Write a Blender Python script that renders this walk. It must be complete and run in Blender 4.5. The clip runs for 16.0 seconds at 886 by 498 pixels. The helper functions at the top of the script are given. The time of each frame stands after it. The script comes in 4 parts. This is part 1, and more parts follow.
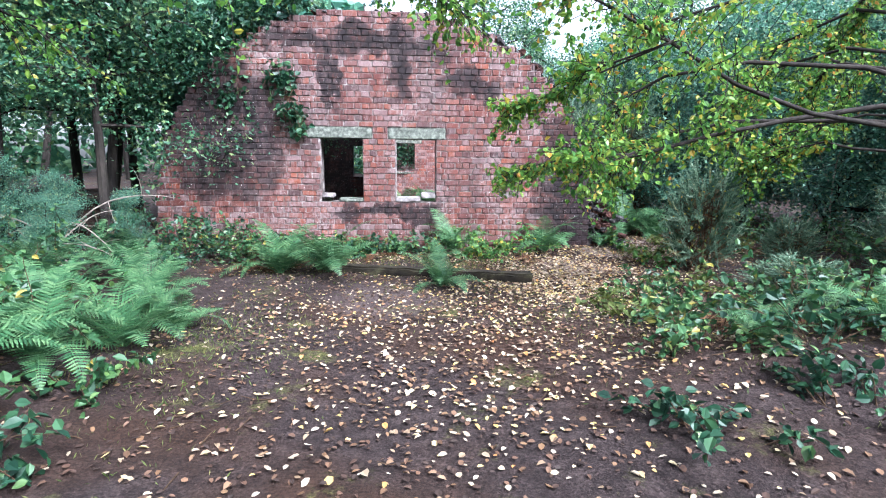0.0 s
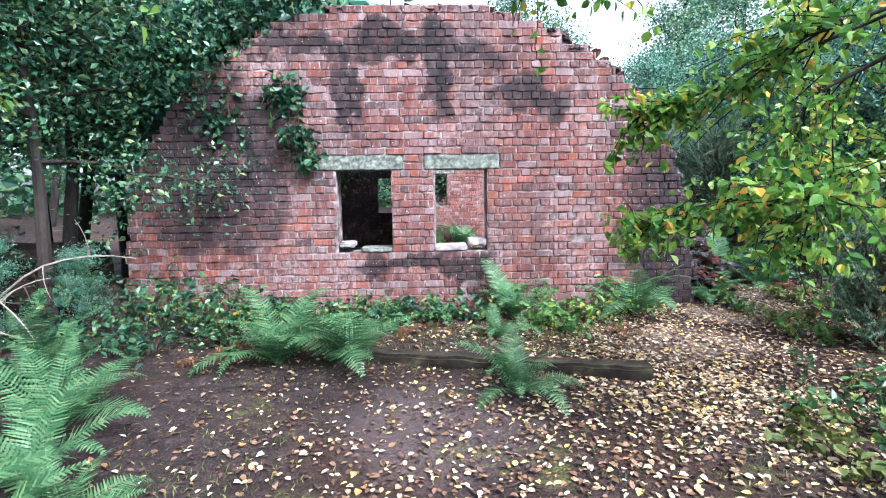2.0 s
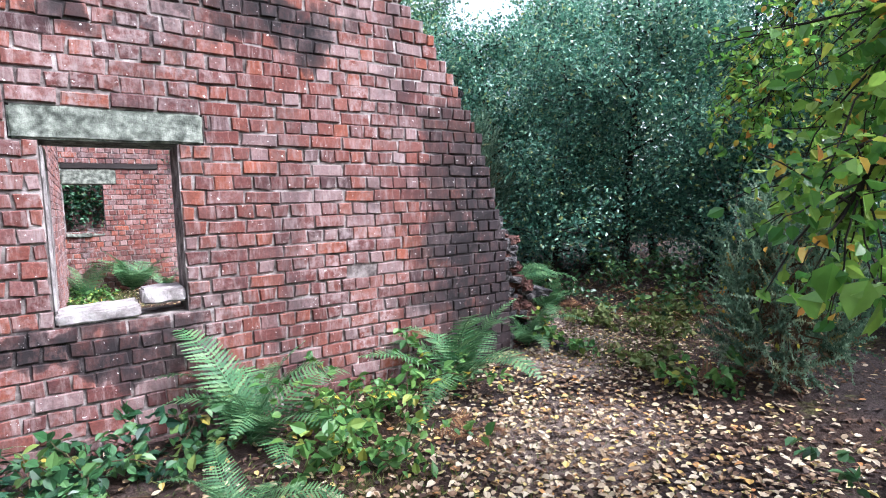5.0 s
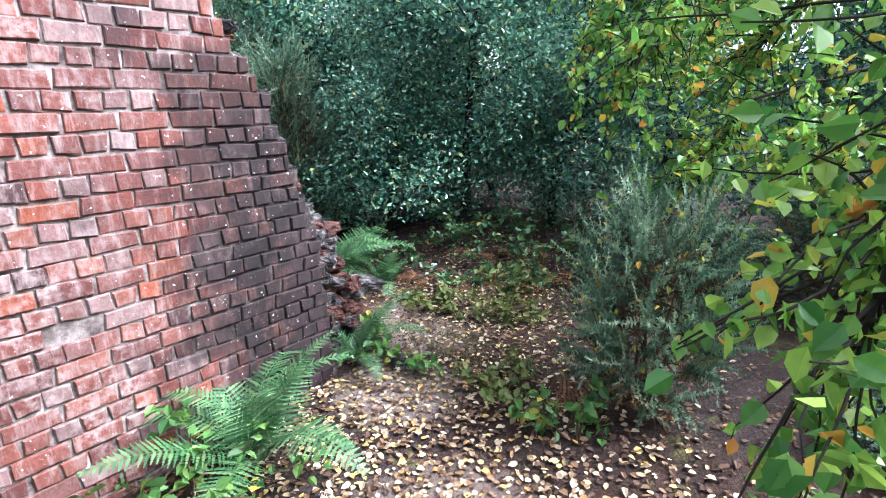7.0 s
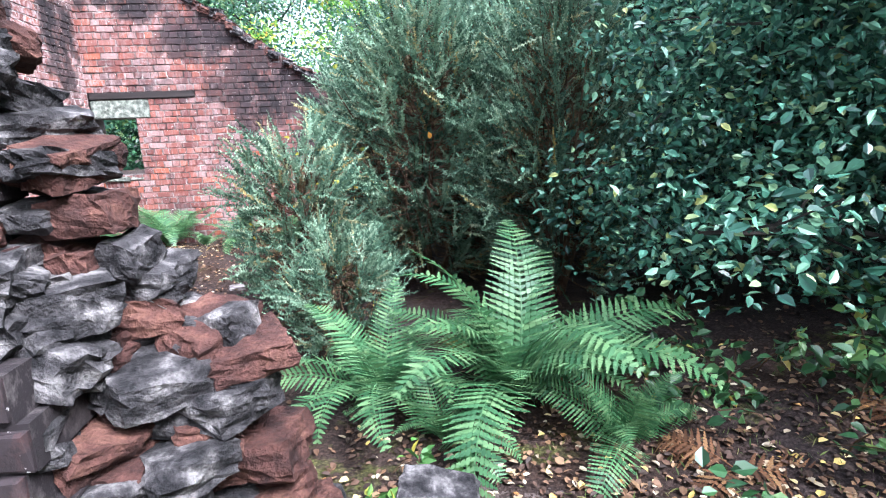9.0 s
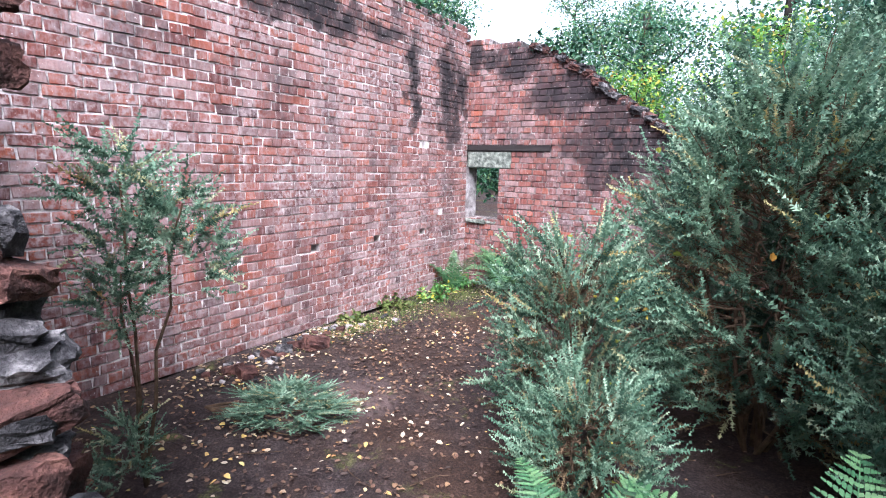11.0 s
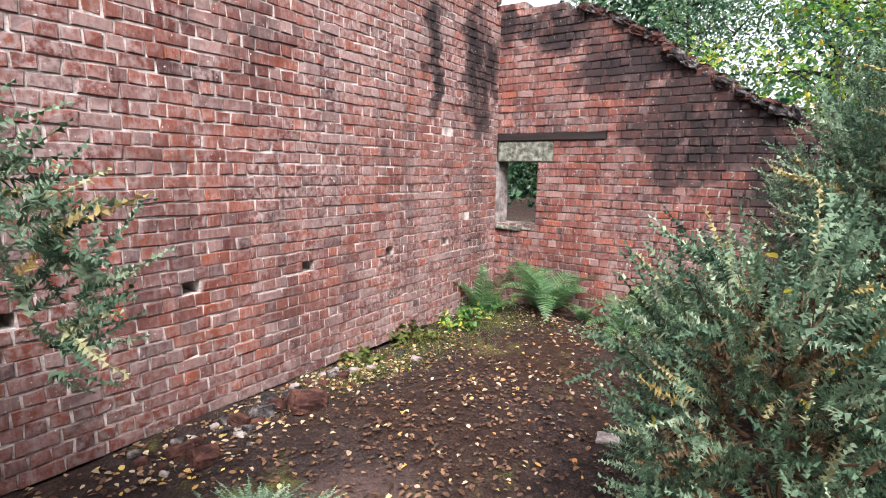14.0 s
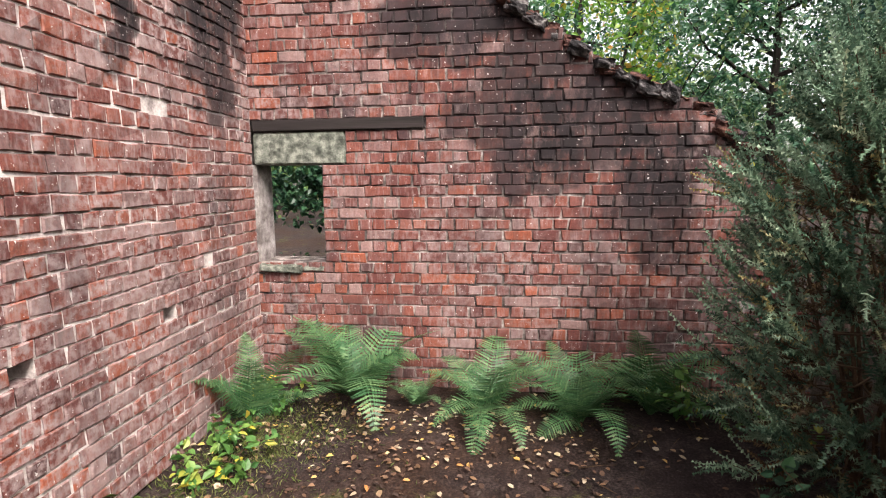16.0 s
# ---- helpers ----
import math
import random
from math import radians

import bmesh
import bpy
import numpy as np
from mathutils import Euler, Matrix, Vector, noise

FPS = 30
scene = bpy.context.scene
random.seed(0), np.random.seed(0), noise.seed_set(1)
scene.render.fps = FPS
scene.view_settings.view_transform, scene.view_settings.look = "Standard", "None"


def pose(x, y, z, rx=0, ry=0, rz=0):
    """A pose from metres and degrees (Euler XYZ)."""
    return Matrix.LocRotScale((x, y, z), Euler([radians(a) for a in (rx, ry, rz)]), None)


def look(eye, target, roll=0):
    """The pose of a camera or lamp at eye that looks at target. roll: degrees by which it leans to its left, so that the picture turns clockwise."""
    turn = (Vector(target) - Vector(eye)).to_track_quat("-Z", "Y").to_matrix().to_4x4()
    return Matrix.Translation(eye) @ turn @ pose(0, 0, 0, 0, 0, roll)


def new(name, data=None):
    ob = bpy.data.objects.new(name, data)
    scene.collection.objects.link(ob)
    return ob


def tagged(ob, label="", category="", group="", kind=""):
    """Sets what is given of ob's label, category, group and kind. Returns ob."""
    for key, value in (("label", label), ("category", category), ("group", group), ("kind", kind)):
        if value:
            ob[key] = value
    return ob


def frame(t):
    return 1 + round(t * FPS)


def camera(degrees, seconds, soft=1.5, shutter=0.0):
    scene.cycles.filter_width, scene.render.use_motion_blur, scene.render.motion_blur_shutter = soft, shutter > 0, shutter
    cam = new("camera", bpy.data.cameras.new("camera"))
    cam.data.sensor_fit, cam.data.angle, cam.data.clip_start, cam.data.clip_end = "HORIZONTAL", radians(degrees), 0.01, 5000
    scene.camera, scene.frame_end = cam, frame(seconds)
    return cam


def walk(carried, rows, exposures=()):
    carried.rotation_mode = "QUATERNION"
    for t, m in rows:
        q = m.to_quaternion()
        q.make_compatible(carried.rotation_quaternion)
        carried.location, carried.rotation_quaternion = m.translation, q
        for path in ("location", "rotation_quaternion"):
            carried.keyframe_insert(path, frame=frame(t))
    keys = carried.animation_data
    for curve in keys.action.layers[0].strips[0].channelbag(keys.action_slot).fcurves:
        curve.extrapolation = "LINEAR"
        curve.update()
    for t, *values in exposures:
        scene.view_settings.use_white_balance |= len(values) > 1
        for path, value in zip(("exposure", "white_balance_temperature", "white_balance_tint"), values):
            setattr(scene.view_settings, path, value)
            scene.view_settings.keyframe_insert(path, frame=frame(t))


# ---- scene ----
cam = camera(81.0, 16.0, 1.1)
PATH = [
    (0, (1.254, -8.841, 1.52), (1.397, -6.875, 1.179), 0.7),
    (0.5, (1.119, -8.302, 1.571), (1.249, -6.335, 1.231), -0.3),
    (1, (1.117, -7.8, 1.604), (1.212, -5.829, 1.284), -0.5),
    (1.5, (1.081, -7.243, 1.595), (1.143, -5.264, 1.313), -0.7),
    (2, (1.007, -6.647, 1.602), (1.061, -4.662, 1.37), -0.8),
    (2.5, (0.894, -6.06, 1.601), (0.95, -4.067, 1.445), -0.9),
    (3, (0.6, -5.38, 1.53), (0.75, -3.388, 1.46), -0.3),
    (3.5, (0.45, -4.78, 1.57), (0.77, -2.808, 1.52), 0.2),
    (4, (0.56, -4.3, 1.52), (1.066, -2.365, 1.46), -0.1),
    (4.5, (0.83, -3.87, 1.46), (1.64, -2.045, 1.36), -1.2),
    (5, (1.28, -3.6, 1.411), (2.4, -1.951, 1.245), -1.8),
    (5.2, (1.43, -3.5, 1.42), (2.693, -1.962, 1.218), -1.4),
    (7.3, (2.65, -2.585, 1.903), (4.153, -1.375, 1.377), -1.6),
    (7.5, (2.959, -2.408, 1.894), (4.409, -1.136, 1.366), -1.9),
    (8, (3.691, -1.867, 1.764), (4.924, -0.383, 1.239), -3.4),
    (8.5, (4.438, -1.402, 1.753), (5.265, 0.332, 1.194), -3.1),
    (9, (5.088, -0.93, 1.556), (5.331, 1.008, 1.124), -2.5),
    (9.5, (5.431, -0.477, 1.736), (5.102, 1.442, 1.278), -0.6),
    (10, (5.617, -0.34, 2.006), (4.838, 1.448, 1.564), 0.3),
    (10.2, (5.615, -0.261, 2.028), (4.74, 1.49, 1.615), 0.6),
    (12.3, (5.708, 0.505, 2.056), (4.48, 2.061, 1.785), 2.2),
    (12.5, (5.646, 0.601, 2.016), (4.404, 2.146, 1.744), 2.3),
    (13, (5.414, 0.799, 1.988), (4.162, 2.334, 1.708), 2.2),
    (13.5, (5.024, 0.95, 1.995), (3.805, 2.505, 1.687), 2.0),
    (14, (4.478, 1.232, 1.87), (3.367, 2.868, 1.569), 0.9),
    (14.5, (3.97, 1.659, 1.887), (3.058, 3.413, 1.583), -0.5),
    (15, (3.53, 2.152, 1.846), (2.921, 4.031, 1.532), -0.2),
    (15.5, (3.264, 2.84, 1.856), (2.978, 4.795, 1.546), -0.1),
    (16, (3.091, 3.425, 1.852), (2.861, 5.394, 1.587), -0.7),
]
walk(cam, [(t, look(eye, target, roll)) for t, eye, target, roll in PATH],
     ((0, 2.25, 5500, 9), (3, 2.12, 5500, 10), (4.2, 2.0, 5600, 10), (5, 2.1, 5700, 10), (7.5, 2.72, 5700, 9), (8.2, 2.8, 5700, 10), (8.8, 2.72, 5600, 9), (9.5, 2.55, 5500, 9), (10.2, 2.4, 5500, 10), (12.4, 1.82, 6100, 14), (16, 1.66, 7000, 11)))

# ---- sky and sun ----
SUN_ELEV, SUN_ROT = 50, 142
world = bpy.data.worlds.new("overcast_sky")
scene.world = world
world.use_nodes = True
wn = world.node_tree.nodes
wl = world.node_tree.links
sky = wn.new("ShaderNodeTexSky")
sky.sky_type = "NISHITA"
sky.sun_disc = False
sky.sun_elevation, sky.sun_rotation = radians(SUN_ELEV), radians(SUN_ROT)
sky.air_density, sky.dust_density, sky.ozone_density = 1.0, 4.0, 1.0
haze = wn.new("ShaderNodeHueSaturation")
haze.inputs["Saturation"].default_value = 0.3
wl.new(sky.outputs[0], haze.inputs["Color"])
bgn = wn["Background"]
bgn.inputs["Strength"].default_value = 0.15
wl.new(haze.outputs[0], bgn.inputs["Color"])

sun = new("sun", bpy.data.lights.new("sun", "SUN"))
sun.data.energy, sun.data.angle, sun.data.color = 1.9, radians(22), (1.0, 0.98, 0.95)
sun.matrix_world = look((math.sin(radians(SUN_ROT)) * 16.8, math.cos(radians(SUN_ROT)) * 16.8, 20), (0, 0, 0))

rng = np.random.default_rng(7)


# ---- materials ----
def nodes_of(name):
    m = bpy.data.materials.new(name)
    m.use_nodes = True
    nt = m.node_tree
    nt.nodes["Principled BSDF"].inputs["Specular IOR Level"].default_value = 0.22
    return m, nt, nt.nodes["Principled BSDF"]


def ramp(nt, fac, stops):
    r = nt.nodes.new("ShaderNodeValToRGB")
    while len(r.color_ramp.elements) < len(stops):
        r.color_ramp.elements.new(0.5)
    for e, (p, c) in zip(r.color_ramp.elements, stops):
        e.position, e.color = p, (*c, 1)
    nt.links.new(fac, r.inputs[0])
    return r.outputs[0]


def noise_tex(nt, scale, detail=4, stretch=(1, 1, 1), shift=(0, 0, 0), rough=0.6):
    g = nt.nodes.new("ShaderNodeNewGeometry")
    mp = nt.nodes.new("ShaderNodeMapping")
    mp.inputs["Scale"].default_value, mp.inputs["Location"].default_value = stretch, shift
    nt.links.new(g.outputs["Position"], mp.inputs["Vector"])
    n = nt.nodes.new("ShaderNodeTexNoise")
    n.inputs["Scale"].default_value, n.inputs["Detail"].default_value, n.inputs["Roughness"].default_value = scale, detail, rough
    nt.links.new(mp.outputs[0], n.inputs["Vector"])
    return n.outputs[0]


def mix(nt, fac, a, b, mode="MIX"):
    m = nt.nodes.new("ShaderNodeMix")
    m.data_type, m.blend_type = "RGBA", mode
    for sock, v in ((m.inputs[0], fac), (m.inputs[6], a), (m.inputs[7], b)):
        if isinstance(v, bpy.types.NodeSocket):
            nt.links.new(v, sock)
        elif isinstance(v, (int, float)):
            sock.default_value = v
        else:
            sock.default_value = (*v, 1)
    return m.outputs[2]


def bump(nt, bsdf, height, strength=0.4, dist=0.01):
    b = nt.nodes.new("ShaderNodeBump")
    b.inputs["Strength"].default_value, b.inputs["Distance"].default_value = strength, dist
    nt.links.new(height, b.inputs["Height"])
    nt.links.new(b.outputs[0], bsdf.inputs["Normal"])


def step(nt, fac, lo, hi):
    return ramp(nt, fac, [(lo, (0, 0, 0)), (hi, (1, 1, 1))])


def blotted(nt, c, blots):
    """Dark blots with ragged outlines, broken up by grain: soot stains and painted shade."""
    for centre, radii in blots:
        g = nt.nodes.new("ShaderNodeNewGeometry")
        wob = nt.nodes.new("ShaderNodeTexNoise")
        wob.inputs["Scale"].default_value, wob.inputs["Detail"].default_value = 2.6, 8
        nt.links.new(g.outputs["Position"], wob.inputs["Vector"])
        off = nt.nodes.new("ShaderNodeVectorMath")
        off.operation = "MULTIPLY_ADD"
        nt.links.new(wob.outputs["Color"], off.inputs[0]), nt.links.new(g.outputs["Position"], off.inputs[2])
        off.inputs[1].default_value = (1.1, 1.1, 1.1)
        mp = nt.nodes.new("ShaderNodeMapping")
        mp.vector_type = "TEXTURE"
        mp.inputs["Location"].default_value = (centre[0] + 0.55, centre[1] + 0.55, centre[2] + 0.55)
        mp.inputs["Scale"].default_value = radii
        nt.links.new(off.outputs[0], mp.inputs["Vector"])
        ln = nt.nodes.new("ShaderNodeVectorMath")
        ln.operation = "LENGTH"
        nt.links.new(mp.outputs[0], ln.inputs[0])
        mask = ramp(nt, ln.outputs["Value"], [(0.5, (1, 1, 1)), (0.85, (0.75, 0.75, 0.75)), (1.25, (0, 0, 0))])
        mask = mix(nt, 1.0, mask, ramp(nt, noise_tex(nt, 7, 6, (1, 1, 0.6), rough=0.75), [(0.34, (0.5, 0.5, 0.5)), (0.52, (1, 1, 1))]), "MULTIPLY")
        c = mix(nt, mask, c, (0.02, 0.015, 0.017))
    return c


def brick_mat(name, piece, soot=0.56, lime=0.6, seed=0.0, blots=(), gain=(0.66, 0.66, 0.66)):
    """Red brick that varies from piece to piece, with soot and lime stains of their own shape and given dark blots."""
    m, nt, b = nodes_of(name)
    if piece:
        rnd = nt.nodes.new("ShaderNodeObjectInfo").outputs["Random"]
    else:
        rnd = nt.nodes.new("ShaderNodeNewGeometry").outputs["Random Per Island"]
    base = ramp(nt, rnd, [(0.0, (0.14, 0.05, 0.047)), (0.18, (0.2, 0.065, 0.055)), (0.36, (0.27, 0.085, 0.062)), (0.5, (0.22, 0.09, 0.082)),
                          (0.66, (0.37, 0.105, 0.06)), (0.8, (0.25, 0.12, 0.112)), (0.92, (0.38, 0.24, 0.23)), (1.0, (0.09, 0.04, 0.042))])
    base = mix(nt, 1.0, base, gain, "MULTIPLY")
    grain = noise_tex(nt, 60, 5, shift=(seed, 0, 0))
    c = mix(nt, 0.5, base, ramp(nt, grain, [(0.3, (0.25, 0.22, 0.22)), (0.75, (0.85, 0.8, 0.78))]), "OVERLAY")
    run = step(nt, noise_tex(nt, 26, 5, (1, 1, 0.16), (seed, 8, 3), 0.7), 0.5, 0.68)
    c = mix(nt, mix(nt, 1.0, run, (0.5, 0.5, 0.5), "MULTIPLY"), c, (0.36, 0.29, 0.29))
    lm = step(nt, noise_tex(nt, 1.6, 7, (1, 1, 0.55), (seed, 3, 1), 0.72), lime - 0.07, lime + 0.1)
    spots = step(nt, noise_tex(nt, 22, 4, shift=(seed, 1, 9)), 0.42, 0.62)
    lm2 = nt.nodes.new("ShaderNodeMath")
    lm2.operation = "MULTIPLY"
    nt.links.new(lm, lm2.inputs[0]), nt.links.new(spots, lm2.inputs[1])
    c = mix(nt, lm2.outputs[0], c, (0.3, 0.225, 0.225))
    so = step(nt, noise_tex(nt, 1.1, 8, (1, 1, 0.5), (seed + 5, 0, 0), 0.68), soot - 0.05, soot + 0.1)
    patch = step(nt, noise_tex(nt, 14, 4, shift=(0, seed, 4)), 0.25, 0.6)
    so2 = nt.nodes.new("ShaderNodeMath")
    so2.operation = "MULTIPLY"
    nt.links.new(so, so2.inputs[0]), nt.links.new(patch, so2.inputs[1])
    c = mix(nt, so2.outputs[0], c, (0.035, 0.026, 0.03))
    c = blotted(nt, c, blots)
    drip = step(nt, noise_tex(nt, 2.6, 6, (1, 1, 0.2), (seed + 11, 2, 0), 0.7), 0.5, 0.66)
    c = mix(nt, mix(nt, 1.0, drip, (0.5, 0.5, 0.5), "MULTIPLY"), c, (0.045, 0.03, 0.034))
    fleck = step(nt, noise_tex(nt, 45, 2, shift=(2, seed, 0)), 0.69, 0.74)
    c = mix(nt, fleck, c, (0.6, 0.56, 0.55))
    nt.links.new(c, b.inputs["Base Color"])
    b.inputs["Roughness"].default_value = 0.88
    bump(nt, b, grain, 0.5, 0.006)
    return m


def plain_mat(name, stops, scale, rough=0.9, detail=6, strength=0.4, stretch=(1, 1, 1), dist=0.01, blots=()):
    m, nt, b = nodes_of(name)
    n = noise_tex(nt, scale, detail, stretch)
    c = ramp(nt, n, stops)
    fine = noise_tex(nt, scale * 7, 4, stretch, (4, 2, 1))
    c = mix(nt, 0.35, c, ramp(nt, fine, [(0.3, (0.2, 0.2, 0.2)), (0.7, (0.85, 0.85, 0.85))]), "OVERLAY")
    nt.links.new(blotted(nt, c, blots), b.inputs["Base Color"])
    b.inputs["Roughness"].default_value = rough
    bump(nt, b, fine, strength, dist)
    return m


def leaf_mat(name, stops, rough=0.45, through_light=0.35, gloss=0.4):
    """Leaves that vary one by one and let some light through."""
    m, nt, b = nodes_of(name)
    rnd = nt.nodes.new("ShaderNodeNewGeometry").outputs["Random Per Island"]
    c = ramp(nt, rnd, stops)
    c = mix(nt, 0.25, c, ramp(nt, noise_tex(nt, 35, 3), [(0.3, (0.3, 0.3, 0.3)), (0.7, (0.8, 0.8, 0.8))]), "OVERLAY")
    nt.links.new(c, b.inputs["Base Color"])
    b.inputs["Roughness"].default_value, b.inputs["Specular IOR Level"].default_value = rough, gloss
    t = nt.nodes.new("ShaderNodeBsdfTranslucent")
    nt.links.new(c, t.inputs["Color"])
    ms = nt.nodes.new("ShaderNodeMixShader")
    ms.inputs[0].default_value = through_light
    out = nt.nodes["Material Output"]
    nt.links.new(b.outputs[0], ms.inputs[1]), nt.links.new(t.outputs[0], ms.inputs[2])
    nt.links.new(ms.outputs[0], out.inputs["Surface"])
    return m


def ground_mat():
    m, nt, b = nodes_of("soil_and_litter")
    big = noise_tex(nt, 0.55, 5)
    mid = noise_tex(nt, 6, 6, rough=0.7)
    fine = noise_tex(nt, 60, 5, rough=0.7)
    mid = mix(nt, 0.45, mid, fine)
    soil = ramp(nt, mid, [(0.3, (0.01, 0.006, 0.006)), (0.5, (0.034, 0.023, 0.023)), (0.72, (0.1, 0.072, 0.07))])
    red = ramp(nt, mid, [(0.32, (0.012, 0.006, 0.005)), (0.7, (0.075, 0.04, 0.028))])
    c = mix(nt, step(nt, big, 0.45, 0.62), soil, red)
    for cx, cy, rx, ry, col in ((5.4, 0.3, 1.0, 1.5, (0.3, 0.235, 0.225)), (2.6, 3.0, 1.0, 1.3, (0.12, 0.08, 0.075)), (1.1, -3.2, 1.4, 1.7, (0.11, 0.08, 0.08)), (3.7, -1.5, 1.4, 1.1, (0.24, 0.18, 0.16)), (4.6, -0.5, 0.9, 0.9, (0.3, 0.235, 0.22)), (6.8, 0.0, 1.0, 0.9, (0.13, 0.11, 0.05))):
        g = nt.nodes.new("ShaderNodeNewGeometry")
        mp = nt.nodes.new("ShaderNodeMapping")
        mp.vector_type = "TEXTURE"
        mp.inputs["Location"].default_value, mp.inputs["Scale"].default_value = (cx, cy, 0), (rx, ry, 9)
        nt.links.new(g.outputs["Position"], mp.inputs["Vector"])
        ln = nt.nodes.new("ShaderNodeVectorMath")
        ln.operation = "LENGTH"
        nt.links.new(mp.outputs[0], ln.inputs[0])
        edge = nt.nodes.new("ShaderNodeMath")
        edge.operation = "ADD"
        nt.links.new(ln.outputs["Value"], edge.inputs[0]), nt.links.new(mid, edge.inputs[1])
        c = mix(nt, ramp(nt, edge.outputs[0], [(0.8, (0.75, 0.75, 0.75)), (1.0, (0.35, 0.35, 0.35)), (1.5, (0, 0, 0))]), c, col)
    moss = step(nt, noise_tex(nt, 1.3, 6, shift=(7, 2, 0), rough=0.75), 0.57, 0.7)
    c = mix(nt, moss, c, ramp(nt, fine, [(0.3, (0.05, 0.06, 0.014)), (0.7, (0.17, 0.17, 0.05))]))
    c = mix(nt, 0.6, c, ramp(nt, fine, [(0.3, (0.15, 0.14, 0.14)), (0.7, (0.85, 0.83, 0.8))]), "OVERLAY")
    nt.links.new(c, b.inputs["Base Color"])
    b.inputs["Roughness"].default_value = 0.92
    bump(nt, b, fine, 1.0, 0.03)
    return m


# The blot at x -1.7 darkens the front wall's left third.
A_BLOTS = (((0.5, 0, 3.35), (1.8, 9, 0.22)), ((2.35, 0, 2.75), (0.7, 9, 0.25)), ((1.2, 0, 2.9), (0.16, 9, 0.5)), ((0.0, 0, 2.75), (0.14, 9, 0.45)), ((0.9, 0, 0.62), (1.1, 9, 0.16)), ((-1.7, 0, 1.9), (1.1, 9, 1.3)), ((4.15, 0, 0.9), (0.75, 9, 1.7)))
BRICK_A, BRICK_A1 = brick_mat("front_brick", False, 0.57, 0.54, 1.0, A_BLOTS, (0.54, 0.56, 0.585)), brick_mat("front_brick_piece", True, 0.57, 0.54, 1.0, A_BLOTS, (0.54, 0.56, 0.585))
B_BLOTS = (((0.915, 7.25, 3.1), (9, 0.45, 0.9)), ((0.915, 4.6, 3.75), (9, 1.7, 0.25)), ((0.915, 6.3, 3.2), (9, 0.22, 0.7)))
BRICK_B, BRICK_B1 = brick_mat("spine_brick", False, 0.58, 0.45, 8.0, B_BLOTS), brick_mat("spine_brick_piece", True, 0.58, 0.45, 8.0, B_BLOTS)
# Last C blot paints the far room's shade; the others are soot.
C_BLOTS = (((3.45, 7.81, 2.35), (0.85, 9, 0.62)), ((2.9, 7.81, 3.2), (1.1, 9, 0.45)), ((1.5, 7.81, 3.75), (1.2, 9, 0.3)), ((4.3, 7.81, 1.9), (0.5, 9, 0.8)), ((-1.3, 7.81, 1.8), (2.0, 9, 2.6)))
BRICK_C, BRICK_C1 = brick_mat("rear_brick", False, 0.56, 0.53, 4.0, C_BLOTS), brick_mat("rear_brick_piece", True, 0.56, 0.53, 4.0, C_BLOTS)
MORTAR = plain_mat("old_mortar", [(0.3, (0.15, 0.12, 0.12)), (0.42, (0.36, 0.31, 0.3)), (0.56, (0.56, 0.5, 0.49)), (0.8, (0.7, 0.65, 0.64))], 9, 0.95, blots=B_BLOTS)
MORTAR_A = plain_mat("weathered_mortar", [(0.34, (0.05, 0.038, 0.038)), (0.46, (0.14, 0.112, 0.108)), (0.6, (0.3, 0.255, 0.25)), (0.7, (0.48, 0.43, 0.42))], 8, 0.95, blots=A_BLOTS)
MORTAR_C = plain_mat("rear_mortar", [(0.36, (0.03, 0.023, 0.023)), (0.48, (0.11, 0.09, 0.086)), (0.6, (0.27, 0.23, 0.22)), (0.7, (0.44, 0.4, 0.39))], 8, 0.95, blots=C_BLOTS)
CONCRETE = plain_mat("lichened_concrete", [(0.35, (0.045, 0.0488, 0.0413)), (0.5, (0.128, 0.135, 0.116)), (0.65, (0.27, 0.277, 0.24))], 16, 0.92)
PLASTER = plain_mat("limewashed_plaster", [(0.35, (0.131, 0.107, 0.107)), (0.5, (0.268, 0.232, 0.232)), (0.68, (0.405, 0.369, 0.363))], 9, 0.9)
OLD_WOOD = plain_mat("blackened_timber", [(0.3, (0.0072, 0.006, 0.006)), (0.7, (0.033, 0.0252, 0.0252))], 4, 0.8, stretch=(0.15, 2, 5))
LOG_WOOD = plain_mat("mossy_timber", [(0.35, (0.008, 0.006, 0.005)), (0.55, (0.03, 0.024, 0.016)), (0.72, (0.09, 0.085, 0.045))], 7, 0.9, stretch=(0.6, 1, 1))
STONE = plain_mat("grey_rubble", [(0.38, (0.012, 0.0105, 0.012)), (0.52, (0.0525, 0.0465, 0.0495)), (0.64, (0.18, 0.161, 0.161)), (0.8, (0.375, 0.352, 0.352))], 14, 0.9, strength=0.8, dist=0.02)
BROKEN = plain_mat("broken_brick", [(0.32, (0.0197, 0.0096, 0.00952)), (0.52, (0.07, 0.03, 0.025)), (0.75, (0.17, 0.08, 0.06))], 12, 0.92, strength=0.8, dist=0.02)
BARK = plain_mat("dark_bark", [(0.3, (0.01, 0.008, 0.008)), (0.7, (0.04, 0.032, 0.028))], 8, 0.95, stretch=(1, 1, 0.25))
TWIG = plain_mat("dead_twig", [(0.3, (0.176, 0.136, 0.112)), (0.7, (0.4, 0.344, 0.304))], 15, 0.9)
STEM = plain_mat("brown_stem", [(0.3, (0.03, 0.0175, 0.011)), (0.7, (0.1, 0.06, 0.035))], 15, 0.9)
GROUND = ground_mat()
HEDGE = leaf_mat("dark_hedge_leaf", [(0, (0.014, 0.05, 0.04)), (0.35, (0.05, 0.15, 0.105)), (0.7, (0.115, 0.27, 0.185)), (0.92, (0.22, 0.39, 0.25)), (1, (0.34, 0.36, 0.12))], 0.36, 0.3, 0.6)
